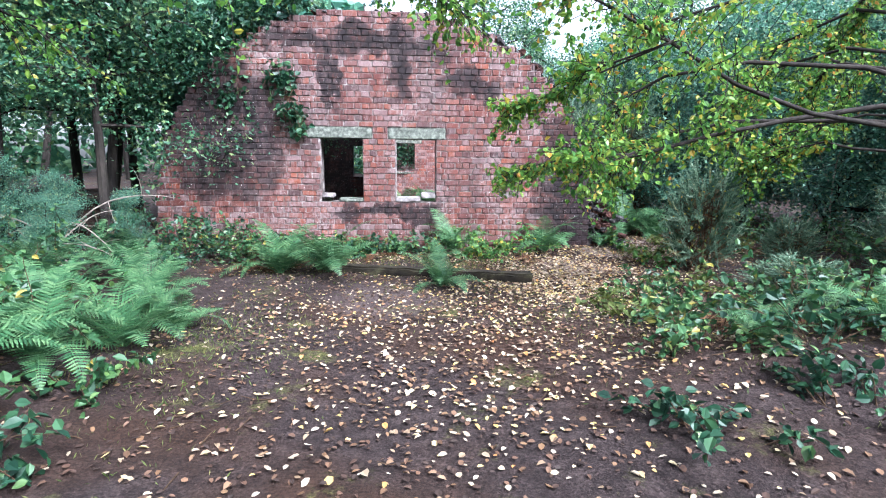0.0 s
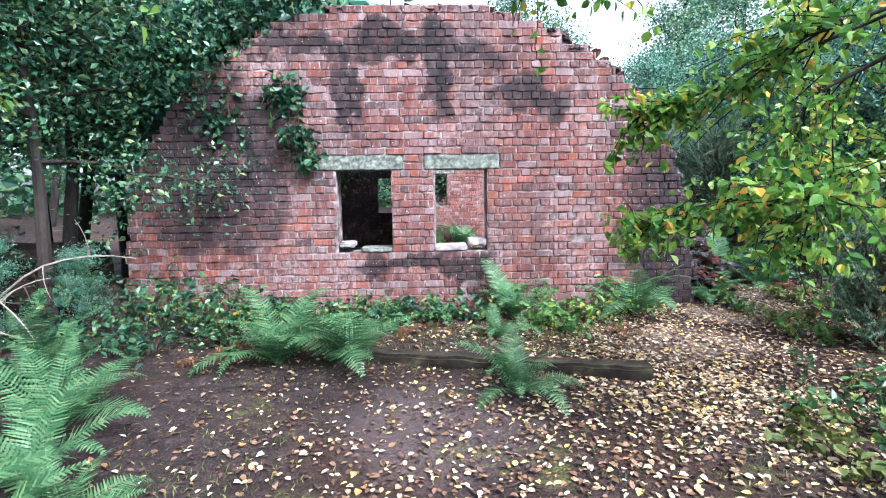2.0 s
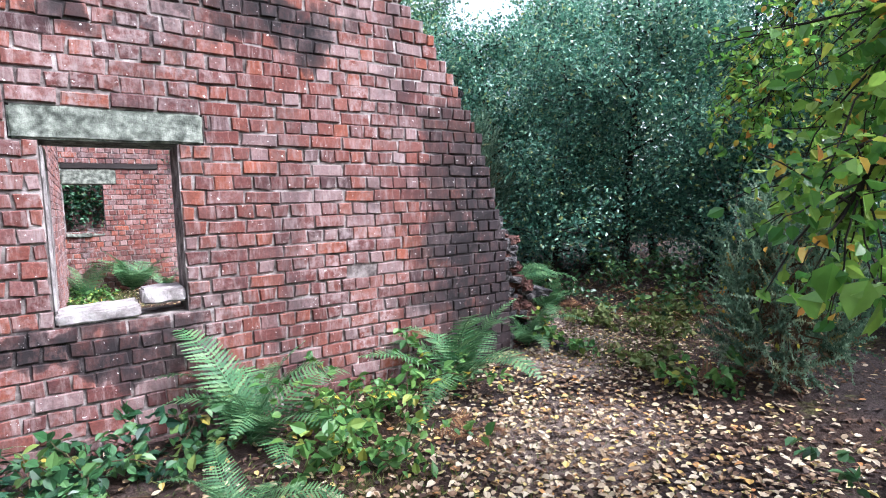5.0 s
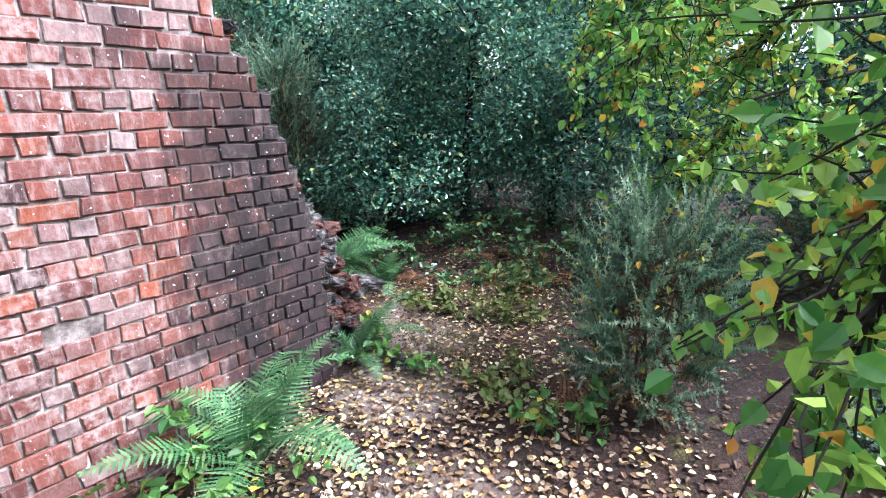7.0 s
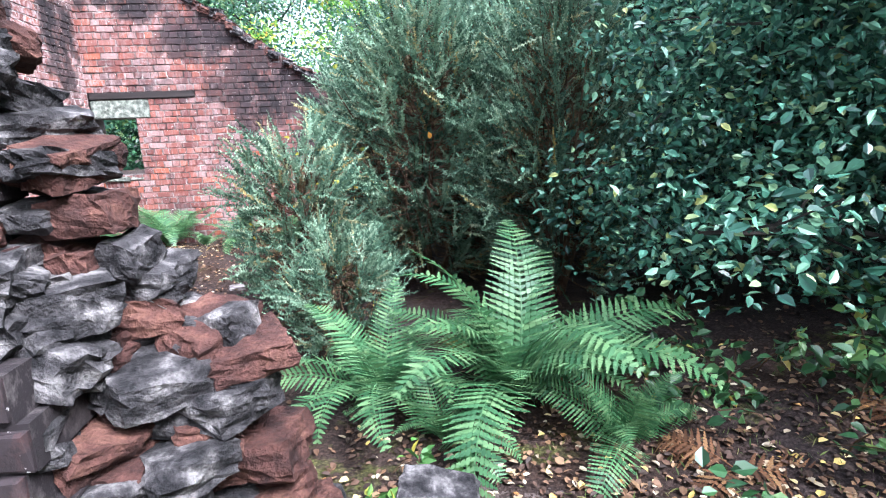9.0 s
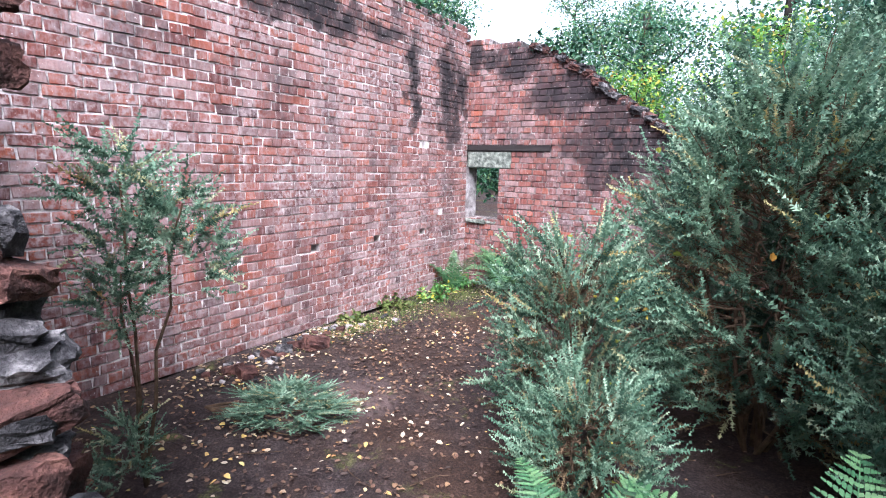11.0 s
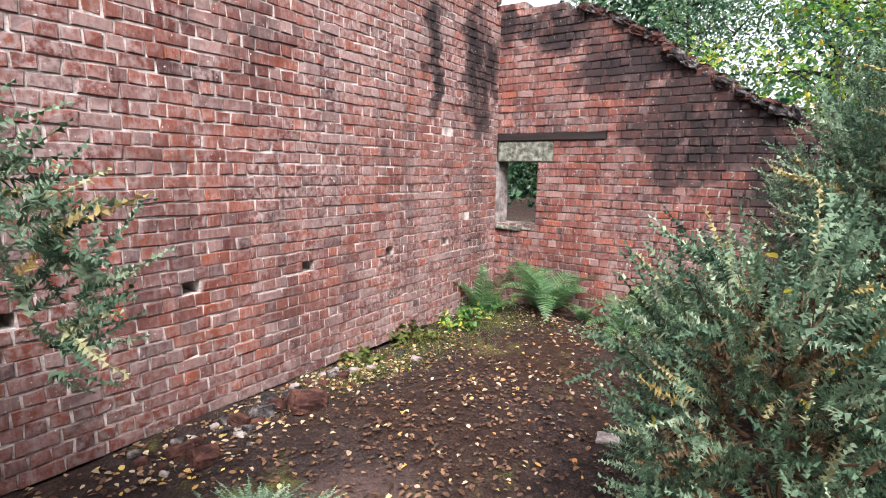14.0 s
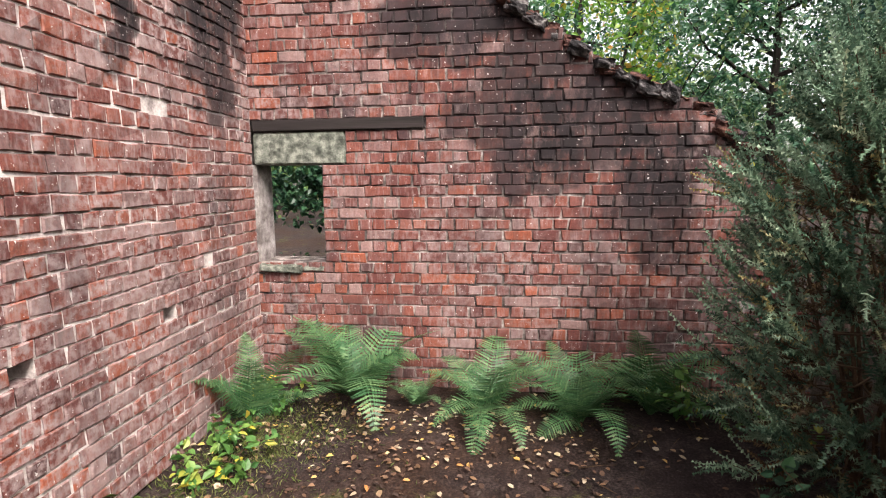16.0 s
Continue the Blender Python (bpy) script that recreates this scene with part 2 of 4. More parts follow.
TREE_LEAF = leaf_mat("woodland_leaf", [(0, (0.012, 0.05, 0.03)), (0.4, (0.04, 0.12, 0.065)), (0.75, (0.09, 0.2, 0.1)), (1, (0.22, 0.29, 0.11))], 0.4, 0.35, 0.5)
BIRCH_LEAF = leaf_mat("birch_leaf", [(0, (0.046, 0.15, 0.032)), (0.45, (0.138, 0.29, 0.048)), (0.85, (0.276, 0.405, 0.072)), (0.95, (0.506, 0.396, 0.056)), (1, (0.46, 0.194, 0.04))], 0.4, 0.45)
YELLOW_LEAF = leaf_mat("autumn_leaf", [(0, (0.25, 0.3, 0.05)), (0.4, (0.55, 0.5, 0.08)), (0.8, (0.75, 0.5, 0.07)), (1, (0.6, 0.25, 0.05))], 0.45, 0.4)
IVY = leaf_mat("ivy_leaf", [(0, (0.009, 0.032, 0.019)), (0.6, (0.022, 0.07, 0.036)), (0.92, (0.05, 0.12, 0.05)), (1, (0.11, 0.17, 0.05))], 0.42, 0.2, 0.35)
BRAMBLE = leaf_mat("bramble_leaf", [(0, (0.0354, 0.106, 0.0281)), (0.5, (0.0888, 0.203, 0.0514)), (0.85, (0.168, 0.283, 0.0655)), (0.95, (0.442, 0.371, 0.0562)), (1, (0.544, 0.442, 0.0468))], 0.45, 0.35)
FERN = leaf_mat("fern_green", [(0, (0.03, 0.092, 0.038)), (0.5, (0.068, 0.165, 0.068)), (1, (0.15, 0.25, 0.11))], 0.45, 0.35)
GORSE = leaf_mat("gorse_spine", [(0, (0.035, 0.075, 0.05)), (0.4, (0.095, 0.165, 0.108)), (0.75, (0.18, 0.27, 0.18)), (0.93, (0.29, 0.38, 0.27)), (1, (0.34, 0.25, 0.09))], 0.6, 0.3, 0.25)
DRY_SPINE = leaf_mat("dry_spine", [(0, (0.03, 0.018, 0.011)), (0.6, (0.12, 0.075, 0.045)), (1, (0.22, 0.15, 0.08))], 0.8, 0.05, 0.2)
DRY_FERN = leaf_mat("dead_bracken", [(0, (0.05, 0.022, 0.012)), (0.6, (0.13, 0.06, 0.03)), (1, (0.2, 0.11, 0.05))], 0.75, 0.15, 0.2)
UNDER = leaf_mat("undergrowth_leaf", [(0, (0.014, 0.045, 0.02)), (0.5, (0.04, 0.11, 0.04)), (0.85, (0.09, 0.17, 0.05)), (0.96, (0.16, 0.2, 0.05)), (1, (0.38, 0.27, 0.05))], 0.4, 0.25, 0.45)
LITTER = leaf_mat("fallen_leaf", [(0, (0.09, 0.045, 0.025)), (0.25, (0.18, 0.1, 0.05)), (0.5, (0.33, 0.245, 0.165)), (0.76, (0.47, 0.385, 0.29)), (0.92, (0.5, 0.37, 0.11)), (1, (0.4, 0.17, 0.06))], 0.6, 0.1)
GRASS = leaf_mat("moss_and_grass", [(0, (0.042, 0.07, 0.014)), (0.6, (0.112, 0.14, 0.035)), (1, (0.21, 0.196, 0.07))], 0.6, 0.3)


# ---- mesh helpers ----
class Soup:
    """Vertices and faces gathered into one mesh."""

    def __init__(self):
        self.v, self.f, self.n = [], [], 0

    def add(self, v, f):
        v = np.asarray(v, float).reshape(-1, 3)
        self.v.append(v)
        n = self.n
        if isinstance(f, np.ndarray):
            self.f.extend((f + n).tolist())
        else:
            self.f.extend([[i + n for i in face] for face in f])
        self.n += len(v)
        return self

    def mesh(self, name, mat, smooth=False):
        me = bpy.data.meshes.new(name)
        me.from_pydata(np.concatenate(self.v).tolist(), [], self.f)
        me.materials.append(mat)
        if smooth:
            me.polygons.foreach_set("use_smooth", [True] * len(me.polygons))
        me.update()
        return me


def part(name, me, parent=None, label=""):
    ob = new(name, me)
    if parent:
        ob.parent = parent
    return tagged(ob, label)


BOX_F = [[0, 3, 2, 1], [4, 5, 6, 7], [0, 1, 5, 4], [1, 2, 6, 5], [2, 3, 7, 6], [3, 0, 4, 7]]


def box(soup, x0, x1, y0, y1, z0, z1):
    soup.add([(x0, y0, z0), (x1, y0, z0), (x1, y1, z0), (x0, y1, z0), (x0, y0, z1), (x1, y0, z1), (x1, y1, z1), (x0, y1, z1)], BOX_F)


def tube(soup, pts, radii, sides=6):
    pts = [Vector(p) for p in pts]
    rings = []
    for i, p in enumerate(pts):
        d = (pts[min(i + 1, len(pts) - 1)] - pts[max(i - 1, 0)]).normalized()
        a = d.orthogonal().normalized()
        if rings:
            a = (last - d * last.dot(d)).normalized()
        last = a
        b = d.cross(a)
        rings.append([p + (a * math.cos(w) + b * math.sin(w)) * radii[i] for w in np.linspace(0, 2 * math.pi, sides, endpoint=False)])
    v = [tuple(q) for r in rings for q in r]
    f = [[i * sides + j, i * sides + (j + 1) % sides, (i + 1) * sides + (j + 1) % sides, (i + 1) * sides + j] for i in range(len(pts) - 1) for j in range(sides)]
    f.append(list(range(sides))[::-1])
    f.append([(len(pts) - 1) * sides + j for j in range(sides)])
    soup.add(v, f)


def wander(p, d, length, steps, bend=0.15, sag=0.0):
    """A wavering line from p along d."""
    p, d = Vector(p), Vector(d).normalized()
    out = [p.copy()]
    for _ in range(steps):
        d = (d + Vector(rng.normal(0, bend, 3)) + Vector((0, 0, -sag))).normalized()
        p = p + d * (length / steps)
        out.append(p.copy())
    return out


def unit(a):
    return a / np.maximum(np.linalg.norm(a, axis=1, keepdims=True), 1e-9)


def leaves(soup, p, size, droop=0.3, aspect=0.6, fine=False, along=None, flat=0.0):
    """Folded leaves at the points p."""
    p = np.asarray(p, float)
    n = len(p)
    d = rng.normal(0, 1, (n, 3)) * (1, 1, 0.7) + (0, 0, -droop)
    if along is not None:
        d = d * 0.5 + along
    d = unit(d)
    s = unit(np.cross(d, rng.normal(0, 1, (n, 3)) * (1 - flat) + np.array((0, 0, 0.7))))
    k = np.cross(s, d)
    ln = (size * rng.uniform(0.6, 1.25, n))[:, None]
    w = ln * aspect * 0.5
    if fine:
        v = np.stack([p, p + d * ln * 0.28 + s * w * 0.85 + k * w * 0.3, p + d * ln * 0.62 + s * w * 0.8 + k * w * 0.25, p + d * ln - k * ln * 0.08,
                      p + d * ln * 0.62 - s * w * 0.8 + k * w * 0.25, p + d * ln * 0.28 - s * w * 0.85 + k * w * 0.3], 1).reshape(-1, 3)
        f = (np.arange(n)[:, None, None] * 6 + np.array([[0, 3, 2, 1], [0, 5, 4, 3]])[None]).reshape(-1, 4)
    else:
        v = np.stack([p, p + d * ln * 0.5 + s * w + k * w * 0.3, p + d * ln, p + d * ln * 0.5 - s * w + k * w * 0.3], 1).reshape(-1, 3)
        f = (np.arange(n)[:, None, None] * 4 + np.array([[0, 2, 1], [0, 3, 2]])[None]).reshape(-1, 3)
    soup.add(v, f)


def cloud(centre, radius, n, power=0.5):
    """Points in an ellipsoid, thicker towards its skin."""
    d = unit(rng.normal(0, 1, (n, 3)))
    return np.asarray(centre) + d * (rng.uniform(0, 1, n) ** power)[:, None] * np.asarray(radius)


# ---- ground ----
def mound(x, y, cx, cy, rx, ry, h):
    return h * np.exp(-(((x - cx) / rx) ** 2 + ((y - cy) / ry) ** 2))


def gz(x, y):
    x, y = np.asarray(x, float), np.asarray(y, float)
    z = 0.025 * np.sin(1.7 * x + 0.6 * y) + 0.02 * np.sin(2.3 * y - 1.1 * x) + 0.012 * np.sin(5.1 * x + 3.3 * y)
    z = z + mound(x, y, 4.9, -5.6, 1.5, 0.9, 0.32) + mound(x, y, -1.7, -5.9, 0.7, 0.8, 0.42) + mound(x, y, -4.6, 0.2, 1.5, 1.3, 0.75)
    z = z + mound(x, y, 8.8, 2.0, 1.6, 1.6, 0.3) + mound(x, y, -3.6, -3.4, 1.4, 2.0, 0.25)
    far = np.maximum(np.hypot(x - 2, y) - 14, 0)
    return z + 0.6 * np.sin(far * 0.05) * np.minimum(far * 0.1, 1)


def build_ground():
    a = np.concatenate([-np.geomspace(400, 12, 14), np.linspace(-11, 14, 140), np.geomspace(15, 400, 14)])
    b = np.concatenate([-np.geomspace(400, 11, 14), np.linspace(-10, 14, 140), np.geomspace(15, 400, 14)])
    x, y = np.meshgrid(a, b)
    z = gz(x, y) + rng.normal(0, 0.006, x.shape) * (np.hypot(x, y) < 16)
    n, m = x.shape
    i = np.arange(n * m).reshape(n, m)
    f = np.stack([i[:-1, :-1], i[:-1, 1:], i[1:, 1:], i[1:, :-1]], -1).reshape(-1, 4)
    s = Soup().add(np.stack([x, y, z], -1).reshape(-1, 3), f)
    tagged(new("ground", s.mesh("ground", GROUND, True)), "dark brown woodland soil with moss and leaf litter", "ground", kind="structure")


build_ground()

# ---- brick walls ----
COURSE, PITCH, FACE_H = 0.095, 0.238, 0.083


def brick_shape(w, depth, jit, proud):
    """A worn brick: front at y = 0, reaching back to y = depth, centred on x and z."""
    h, hw, e = FACE_H / 2, w / 2, 0.006
    r = lambda: float(rng.uniform(-jit, jit))  # noqa: E731
    body = [(-hw, -proud + e, -h), (hw, -proud + e, -h), (hw, -proud + e, h), (-hw, -proud + e, h)]
    body = [(x + r(), y, z + r()) for x, y, z in body]
    front = [(x * (1 - e / hw), -proud + r() * 0.6, z * (1 - e / h)) for x, y, z in body]
    back = [(x, depth, z) for x, y, z in body]
    f = [[8, 9, 10, 11]]
    for k in range(4):
        q = (k + 1) % 4
        f += [[4 + k, 4 + q, 8 + q, 8 + k], [k, q, 4 + q, 4 + k]]
    return back + body + front, f


def brick_wall(name, frame_m, thick, rows, mats, label, pick, ends=True):
    """frame_m: wall space (x along, y into the wall, z up) to world. rows: for each course its spans. pick(x, z): which whole bricks are parts."""
    mortar, rest_mat, piece_mat = mats
    core, rest = Soup(), Soup()
    root = tagged(new(name), label, "wall", kind="structure")
    rot = np.array(frame_m.to_3x3())
    off = np.array(frame_m.translation)
    kinds = {}
    for size in (PITCH, PITCH / 2):
        kinds[size] = []
        for _ in range(6):
            v, f = brick_shape(size - 0.014, 0.1, 0.008, float(rng.uniform(-0.001, 0.009)))
            kinds[size].append(Soup().add(v, f).mesh("brick", piece_mat))
    count = 0
    for k, spans in enumerate(rows):
        z = (k + 0.5) * COURSE
        for a, b, hole in spans:
            box(core, a, b, 0.008 if not hole else 0.3, thick, z - COURSE / 2, z + COURSE / 2)
            if hole:
                continue
            size = PITCH if k % 2 == 0 else PITCH / 2
            x = math.floor((a - 0.0575 * (k % 2)) / size) * size + 0.0575 * (k % 2)
            while x < b:
                x0, x1 = max(x, a), min(x + size, b)
                x += size
                w = x1 - x0
                if w < 0.035 or rng.random() < 0.0008:
                    continue
                c = (x0 + x1) / 2
                edge = x0 - a < 0.02 or b - x1 < 0.02
                if w > size - 0.002 and not edge and count < 300 and pick(c, z):
                    count += 1
                    ob = new("brick", kinds[size][int(rng.integers(6))])
                    ob.parent = root
                    ob.matrix_basis = frame_m @ Matrix.Translation((c, 0, z + float(rng.normal(0, 0.0015))))
                    continue
                deep = thick - 0.004 if edge and ends else 0.1
                pieces = [(0, 0.1)] if deep < 0.11 else [(0, 0.115), (0.125, 0.225), (0.235, thick - 0.004)]
                for d0, d1 in pieces:
                    v, f = brick_shape(w - 0.014, d1 - d0, 0.008, float(rng.uniform(-0.001, 0.009)) if d0 == 0 else 0)
                    v = np.array(v) + (c, d0, z + float(rng.normal(0, 0.0015)))
                    rest.add(v @ rot.T + off, f)
    me = core.mesh("mortar_core", mortar)
    me.transform(frame_m)
    part("mortar_core", me, root, "weathered grey lime mortar")
    tagged(part("brickwork", rest.mesh("brickwork", rest_mat), root), kind="stuff")
    return root


def cut(a, b, holes):
    """The span a..b less the holes."""
    out = [(a, b)]
    for h0, h1 in holes:
        nxt = []
        for s0, s1 in out:
            if h1 <= s0 or h0 >= s1:
                nxt.append((s0, s1))
            else:
                if h0 > s0:
                    nxt.append((s0, h0))
                if h1 < s1:
                    nxt.append((h1, s1))
        out = nxt
    return [(s0, s1, False) for s0, s1 in out if s1 - s0 > 0.04]


MID = 0.82


def arch_half(z, half=3.68, rise=3.72, base=0.15, n=2.3):
    q = max(0.0, min(1.0, (z - base) / rise))
    return half * max(0.0, 1 - q**n) ** (1 / n)


# front gable with its two windows
A_ROWS = []
A_BASE = -0.06
for k in range(41):
    z = A_BASE + (k + 0.5) * COURSE
    h = arch_half(z)
    a, b = MID - h + rng.uniform(-0.04, 0.04), MID + h + rng.uniform(-0.06, 0.03)
    if z > 3.6:
        b = min(b, 2.25 + rng.uniform(-0.1, 0.1))
    elif z > 3.4:
        b = min(b, 2.7)
    holes = []
    if 0.83 < z < 1.84:
        holes += [(-0.152, 0.542), (1.08, 1.764)]
    if 1.84 < z < 2.03:
        holes += [(-0.37, 0.70), (0.955, 1.92)]
    A_ROWS.append(cut(a, b, holes) if h > 0.2 else [])
WALL_A = brick_wall("wall_front", pose(0, 0, A_BASE), 0.35, A_ROWS, (MORTAR_A, BRICK_A, BRICK_A1), "arched red brick gable wall stained with soot and moss",
           lambda x, z: 0.15 < x < 3.4 and 0.3 < z < 2.9)

# spine wall with a row of joist holes
B_ROWS = []
HOLES = (1.25, 2.15, 3.247, 4.338, 5.462, 6.533)
for k in range(45):
    z = (k + 0.5) * COURSE
    a, b = 0.352, 7.803
    if k > 41:
        a, b = a + 1.2 + rng.uniform(0, 0.8), b - rng.uniform(0, 0.15)
    if k == 10:
        sp = cut(a, b, [(h - 0.065, h + 0.065) for h in HOLES])
        sp += [(h - 0.065, h + 0.065, True) for h in HOLES]
        B_ROWS.append(sorted(sp))
    else:
        B_ROWS.append(cut(a, b, []))
# wall space x runs along world y, its y runs towards world -x
B_FRAME = Matrix(((0, -1, 0, 0.915), (1, 0, 0, 0), (0, 0, 1, 0), (0, 0, 0, 1)))
brick_wall("wall_spine", B_FRAME, 0.34, B_ROWS, (MORTAR, BRICK_B, BRICK_B1), "tall red brick spine wall bleached with lime, square joist holes",
           lambda x, z: 2.4 < x < 6.6 and 0.6 < z < 2.0, False)

# rear gable with the window beside the spine wall
C_TOP = [(-3.0, 1.2), (-2.6, 2.2), (-1.4, 3.3), (0.0, 4.0), (0.92, 4.1), (2.15, 3.89), (2.75, 3.6), (3.4, 3.09), (4.1, 2.65), (4.75, 2.33), (5.3, 1.7), (5.6, 0.6)]
C_ROWS = []
for k in range(44):
    z = (k + 0.5) * COURSE
    xs = [x for x in np.arange(-3.0, 5.6, 0.02) if np.interp(x, *zip(*C_TOP)) > z]
    if not xs:
        C_ROWS.append([])
        continue
    a, b = xs[0] + rng.uniform(-0.03, 0.03), xs[-1] + rng.uniform(-0.07, 0.05)
    holes = []
    if 0.93 < z < 1.9:
        holes.append((-0.4, 0.29))
    if 1.1 < z < 2.0:
        holes.append((0.87, 1.532))
    if 2.0 < z < 2.24:
        holes.append((0.87, 1.75))
    if 2.24 < z < 2.4:
        holes.append((0.87, 2.44))
    C_ROWS.append(cut(a, b, holes))
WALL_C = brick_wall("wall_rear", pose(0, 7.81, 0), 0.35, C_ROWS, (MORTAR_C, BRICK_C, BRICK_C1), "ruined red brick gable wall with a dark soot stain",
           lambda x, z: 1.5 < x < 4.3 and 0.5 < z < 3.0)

# further ruin beyond the rear window
D_ROWS = [cut(0.35 + rng.uniform(0, 0.1), 3.0 - 0.02 * k + rng.uniform(0, 0.1), []) for k in range(24)]
brick_wall("wall_beyond", pose(0, 11.2, 0), 0.3, D_ROWS, (MORTAR_A, BRICK_A, BRICK_A1), "dark ivy-hung brick wall beyond the ruin", lambda x, z: False)


# ---- window dressings ----
def slab(name, x0, x1, y0, y1, z0, z1, mat, label, category, rough=0.006, turn=(0, 0, 0), cuts=6):
    """A rough-edged cast or cut block."""
    bm = bmesh.new()
    bmesh.ops.create_cube(bm, size=1)
    bmesh.ops.scale(bm, vec=(x1 - x0, y1 - y0, z1 - z0), verts=bm.verts)
    bmesh.ops.bevel(bm, geom=bm.edges[:], offset=min(0.012, (z1 - z0) * 0.2), segments=2, affect="EDGES")
    bmesh.ops.subdivide_edges(bm, edges=[e for e in bm.edges if e.calc_length() > 0.12], cuts=cuts, use_grid_fill=True)
    for v in bm.verts:
        v.co += Vector(noise.noise_vector(v.co * 14 + Vector((x0 * 7, z0 * 5, 0)))) * rough
    me = bpy.data.meshes.new(name)
    bm.to_mesh(me)
    bm.free()
    me.materials.append(mat)
    ob = new(name, me)
    ob.matrix_basis = pose((x0 + x1) / 2, (y0 + y1) / 2, (z0 + z1) / 2, *turn)
    return tagged(ob, label, category)


slab("lintel", -0.366, 0.696, -0.008, 0.34, 1.842, 2.028, CONCRETE, "grey lichened concrete lintel over a window", "lintel")
slab("lintel", 0.959, 1.916, -0.008, 0.34, 1.842, 2.028, CONCRETE, "grey lichened concrete lintel over a window", "lintel")
slab("lintel", 0.925, 1.746, 7.80, 8.15, 1.998, 2.272, CONCRETE, "pale crumbling concrete lintel in the rear wall", "lintel")
slab("timber_beam", 0.925, 2.436, 7.785, 8.1, 2.276, 2.378, OLD_WOOD, "blackened timber beam above the rear window", "beam", 0.004)
slab("window_sill", 0.13, 0.535, -0.01, 0.33, 0.80, 0.852, CONCRETE, "grey stone sill of the dark window", "window sill")
slab("sill_stone", -0.14, 0.05, 0.0, 0.3, 0.862, 0.93, PLASTER, "pale broken brick on the sill", "stone", 0.012)
slab("window_sill", 1.085, 1.5, -0.012, 0.3, 0.80, 0.875, PLASTER, "broken pale sill of the lit window", "window sill", 0.012, (0, -2, 0))
slab("sill_stone", 1.52, 1.757, 0.03, 0.33, 0.86, 0.95, PLASTER, "pale loose stone on the window sill", "stone", 0.012)
slab("plaster_reveal", 1.079, 1.098, 0.02, 0.34, 0.87, 1.82, PLASTER, "whitewashed plaster on the window reveal", "plaster", 0.003)
slab("plaster_reveal", 0.868, 0.93, 7.83, 8.14, 1.1, 2.0, PLASTER, "pale flaking plaster on the rear window reveal", "plaster", 0.004)
slab("window_sill", 0.93, 1.32, 7.77, 8.12, 1.05, 1.12, CONCRETE, "cracked concrete sill slab", "window sill", 0.012, (0, 3, 0))
slab("window_sill", 1.33, 1.528, 7.80, 8.12, 1.06, 1.105, CONCRETE, "cracked concrete sill slab", "window sill", 0.01)


# ---- rubble ----
def rock(name, centre, size, mat, label, turn, seed, category="rubble", parent=None):
    bm = bmesh.new()
    bmesh.ops.create_cube(bm, size=1)
    bmesh.ops.subdivide_edges(bm, edges=bm.edges[:], cuts=5, use_grid_fill=True)
    for v in bm.verts:
        s = v.co.normalized() * 0.62
        v.co = v.co.lerp(s, 0.22)
        v.co += Vector(noise.noise_vector(v.co * 1.7 + Vector((seed, seed * 3.1, 0)))) * 0.13
        v.co += Vector(noise.noise_vector(v.co * 5 + Vector((seed, 0, seed)))) * 0.07
        v.co += Vector(noise.noise_vector(v.co * 13 + Vector((0, seed, seed)))) * 0.06
        v.co = Vector((v.co.x * size[0], v.co.y * size[1], v.co.z * size[2]))
    me = bpy.data.meshes.new(name)
    bm.to_mesh(me)
    bm.free()
    me.materials.append(mat)
    ob = new(name, me)
    ob.matrix_basis = pose(*centre, *turn)
    if parent:
        ob.parent = parent
        return tagged(ob, label)
    return tagged(ob, label, category)


# the torn right end of the front wall
torn = tagged(new("wall_end"), "torn end of the front wall, loose bricks and grey mortar", "wall", kind="structure")
seed = 0
for k in range(39):
    z = A_BASE + (k + 0.5) * COURSE
    if not A_ROWS[k]:
        continue
    edge_x = A_ROWS[k][-1][1]
    flare = 0.26 + 0.6 * max(0, 1 - z / 1.3)
    for j in range(7 if z < 1.5 else 4):
        seed += 1
        grey = rng.random() < 0.72
        back = rng.uniform(0.12, 0.42)
        out = flare * (back - 0.1) / 0.26 * (0.45 + 0.55 * (j % 3) / 2)
        rock("broken_brick", (edge_x - 0.1 + rng.uniform(-0.05, 0.05) + out, back, z + rng.uniform(-0.03, 0.03)),
             (rng.uniform(0.1, 0.2) * (1.2 if z < 1.3 else 0.8), rng.uniform(0.12, 0.24), rng.uniform(0.055, 0.11)), STONE if grey else BROKEN,
             "grey mortar lump" if grey else "", (rng.uniform(-12, 12), rng.uniform(-8, 22), rng.uniform(-40, 40)), seed, parent=torn)

# weathered brick ends along the broken tops
for i in range(46):
    x = -0.6 + 0.088 * i
    top = [k for k in range(41) if A_ROWS[k] and A_ROWS[k][0][0] < x < A_ROWS[k][-1][1]]
    seed += 1
    rock("broken_brick", (x, 0.17 + rng.uniform(-0.03, 0.03), A_BASE + (top[-1] + 1) * COURSE - 0.03 + rng.uniform(-0.02, 0.012)), (rng.uniform(0.12, 0.2), 0.3, rng.uniform(0.05, 0.075)), STONE if seed % 2 else BROKEN, "",
         (rng.uniform(-6, 6), rng.uniform(-8, 20), rng.uniform(-8, 8)), seed, parent=WALL_A)
for i in range(36):
    x = 2.0 + 0.085 * i
    z = float(np.interp(x, *zip(*C_TOP)))
    seed += 1
    rock("broken_brick", (x, 7.95 + rng.uniform(-0.06, 0.06), z - 0.03 + rng.uniform(-0.04, 0.02)), (rng.uniform(0.12, 0.2), 0.33, rng.uniform(0.07, 0.12)), STONE if seed % 2 else BROKEN, "",
         (rng.uniform(-8, 8), rng.uniform(5, 30), rng.uniform(-12, 12)), seed, parent=WALL_C)

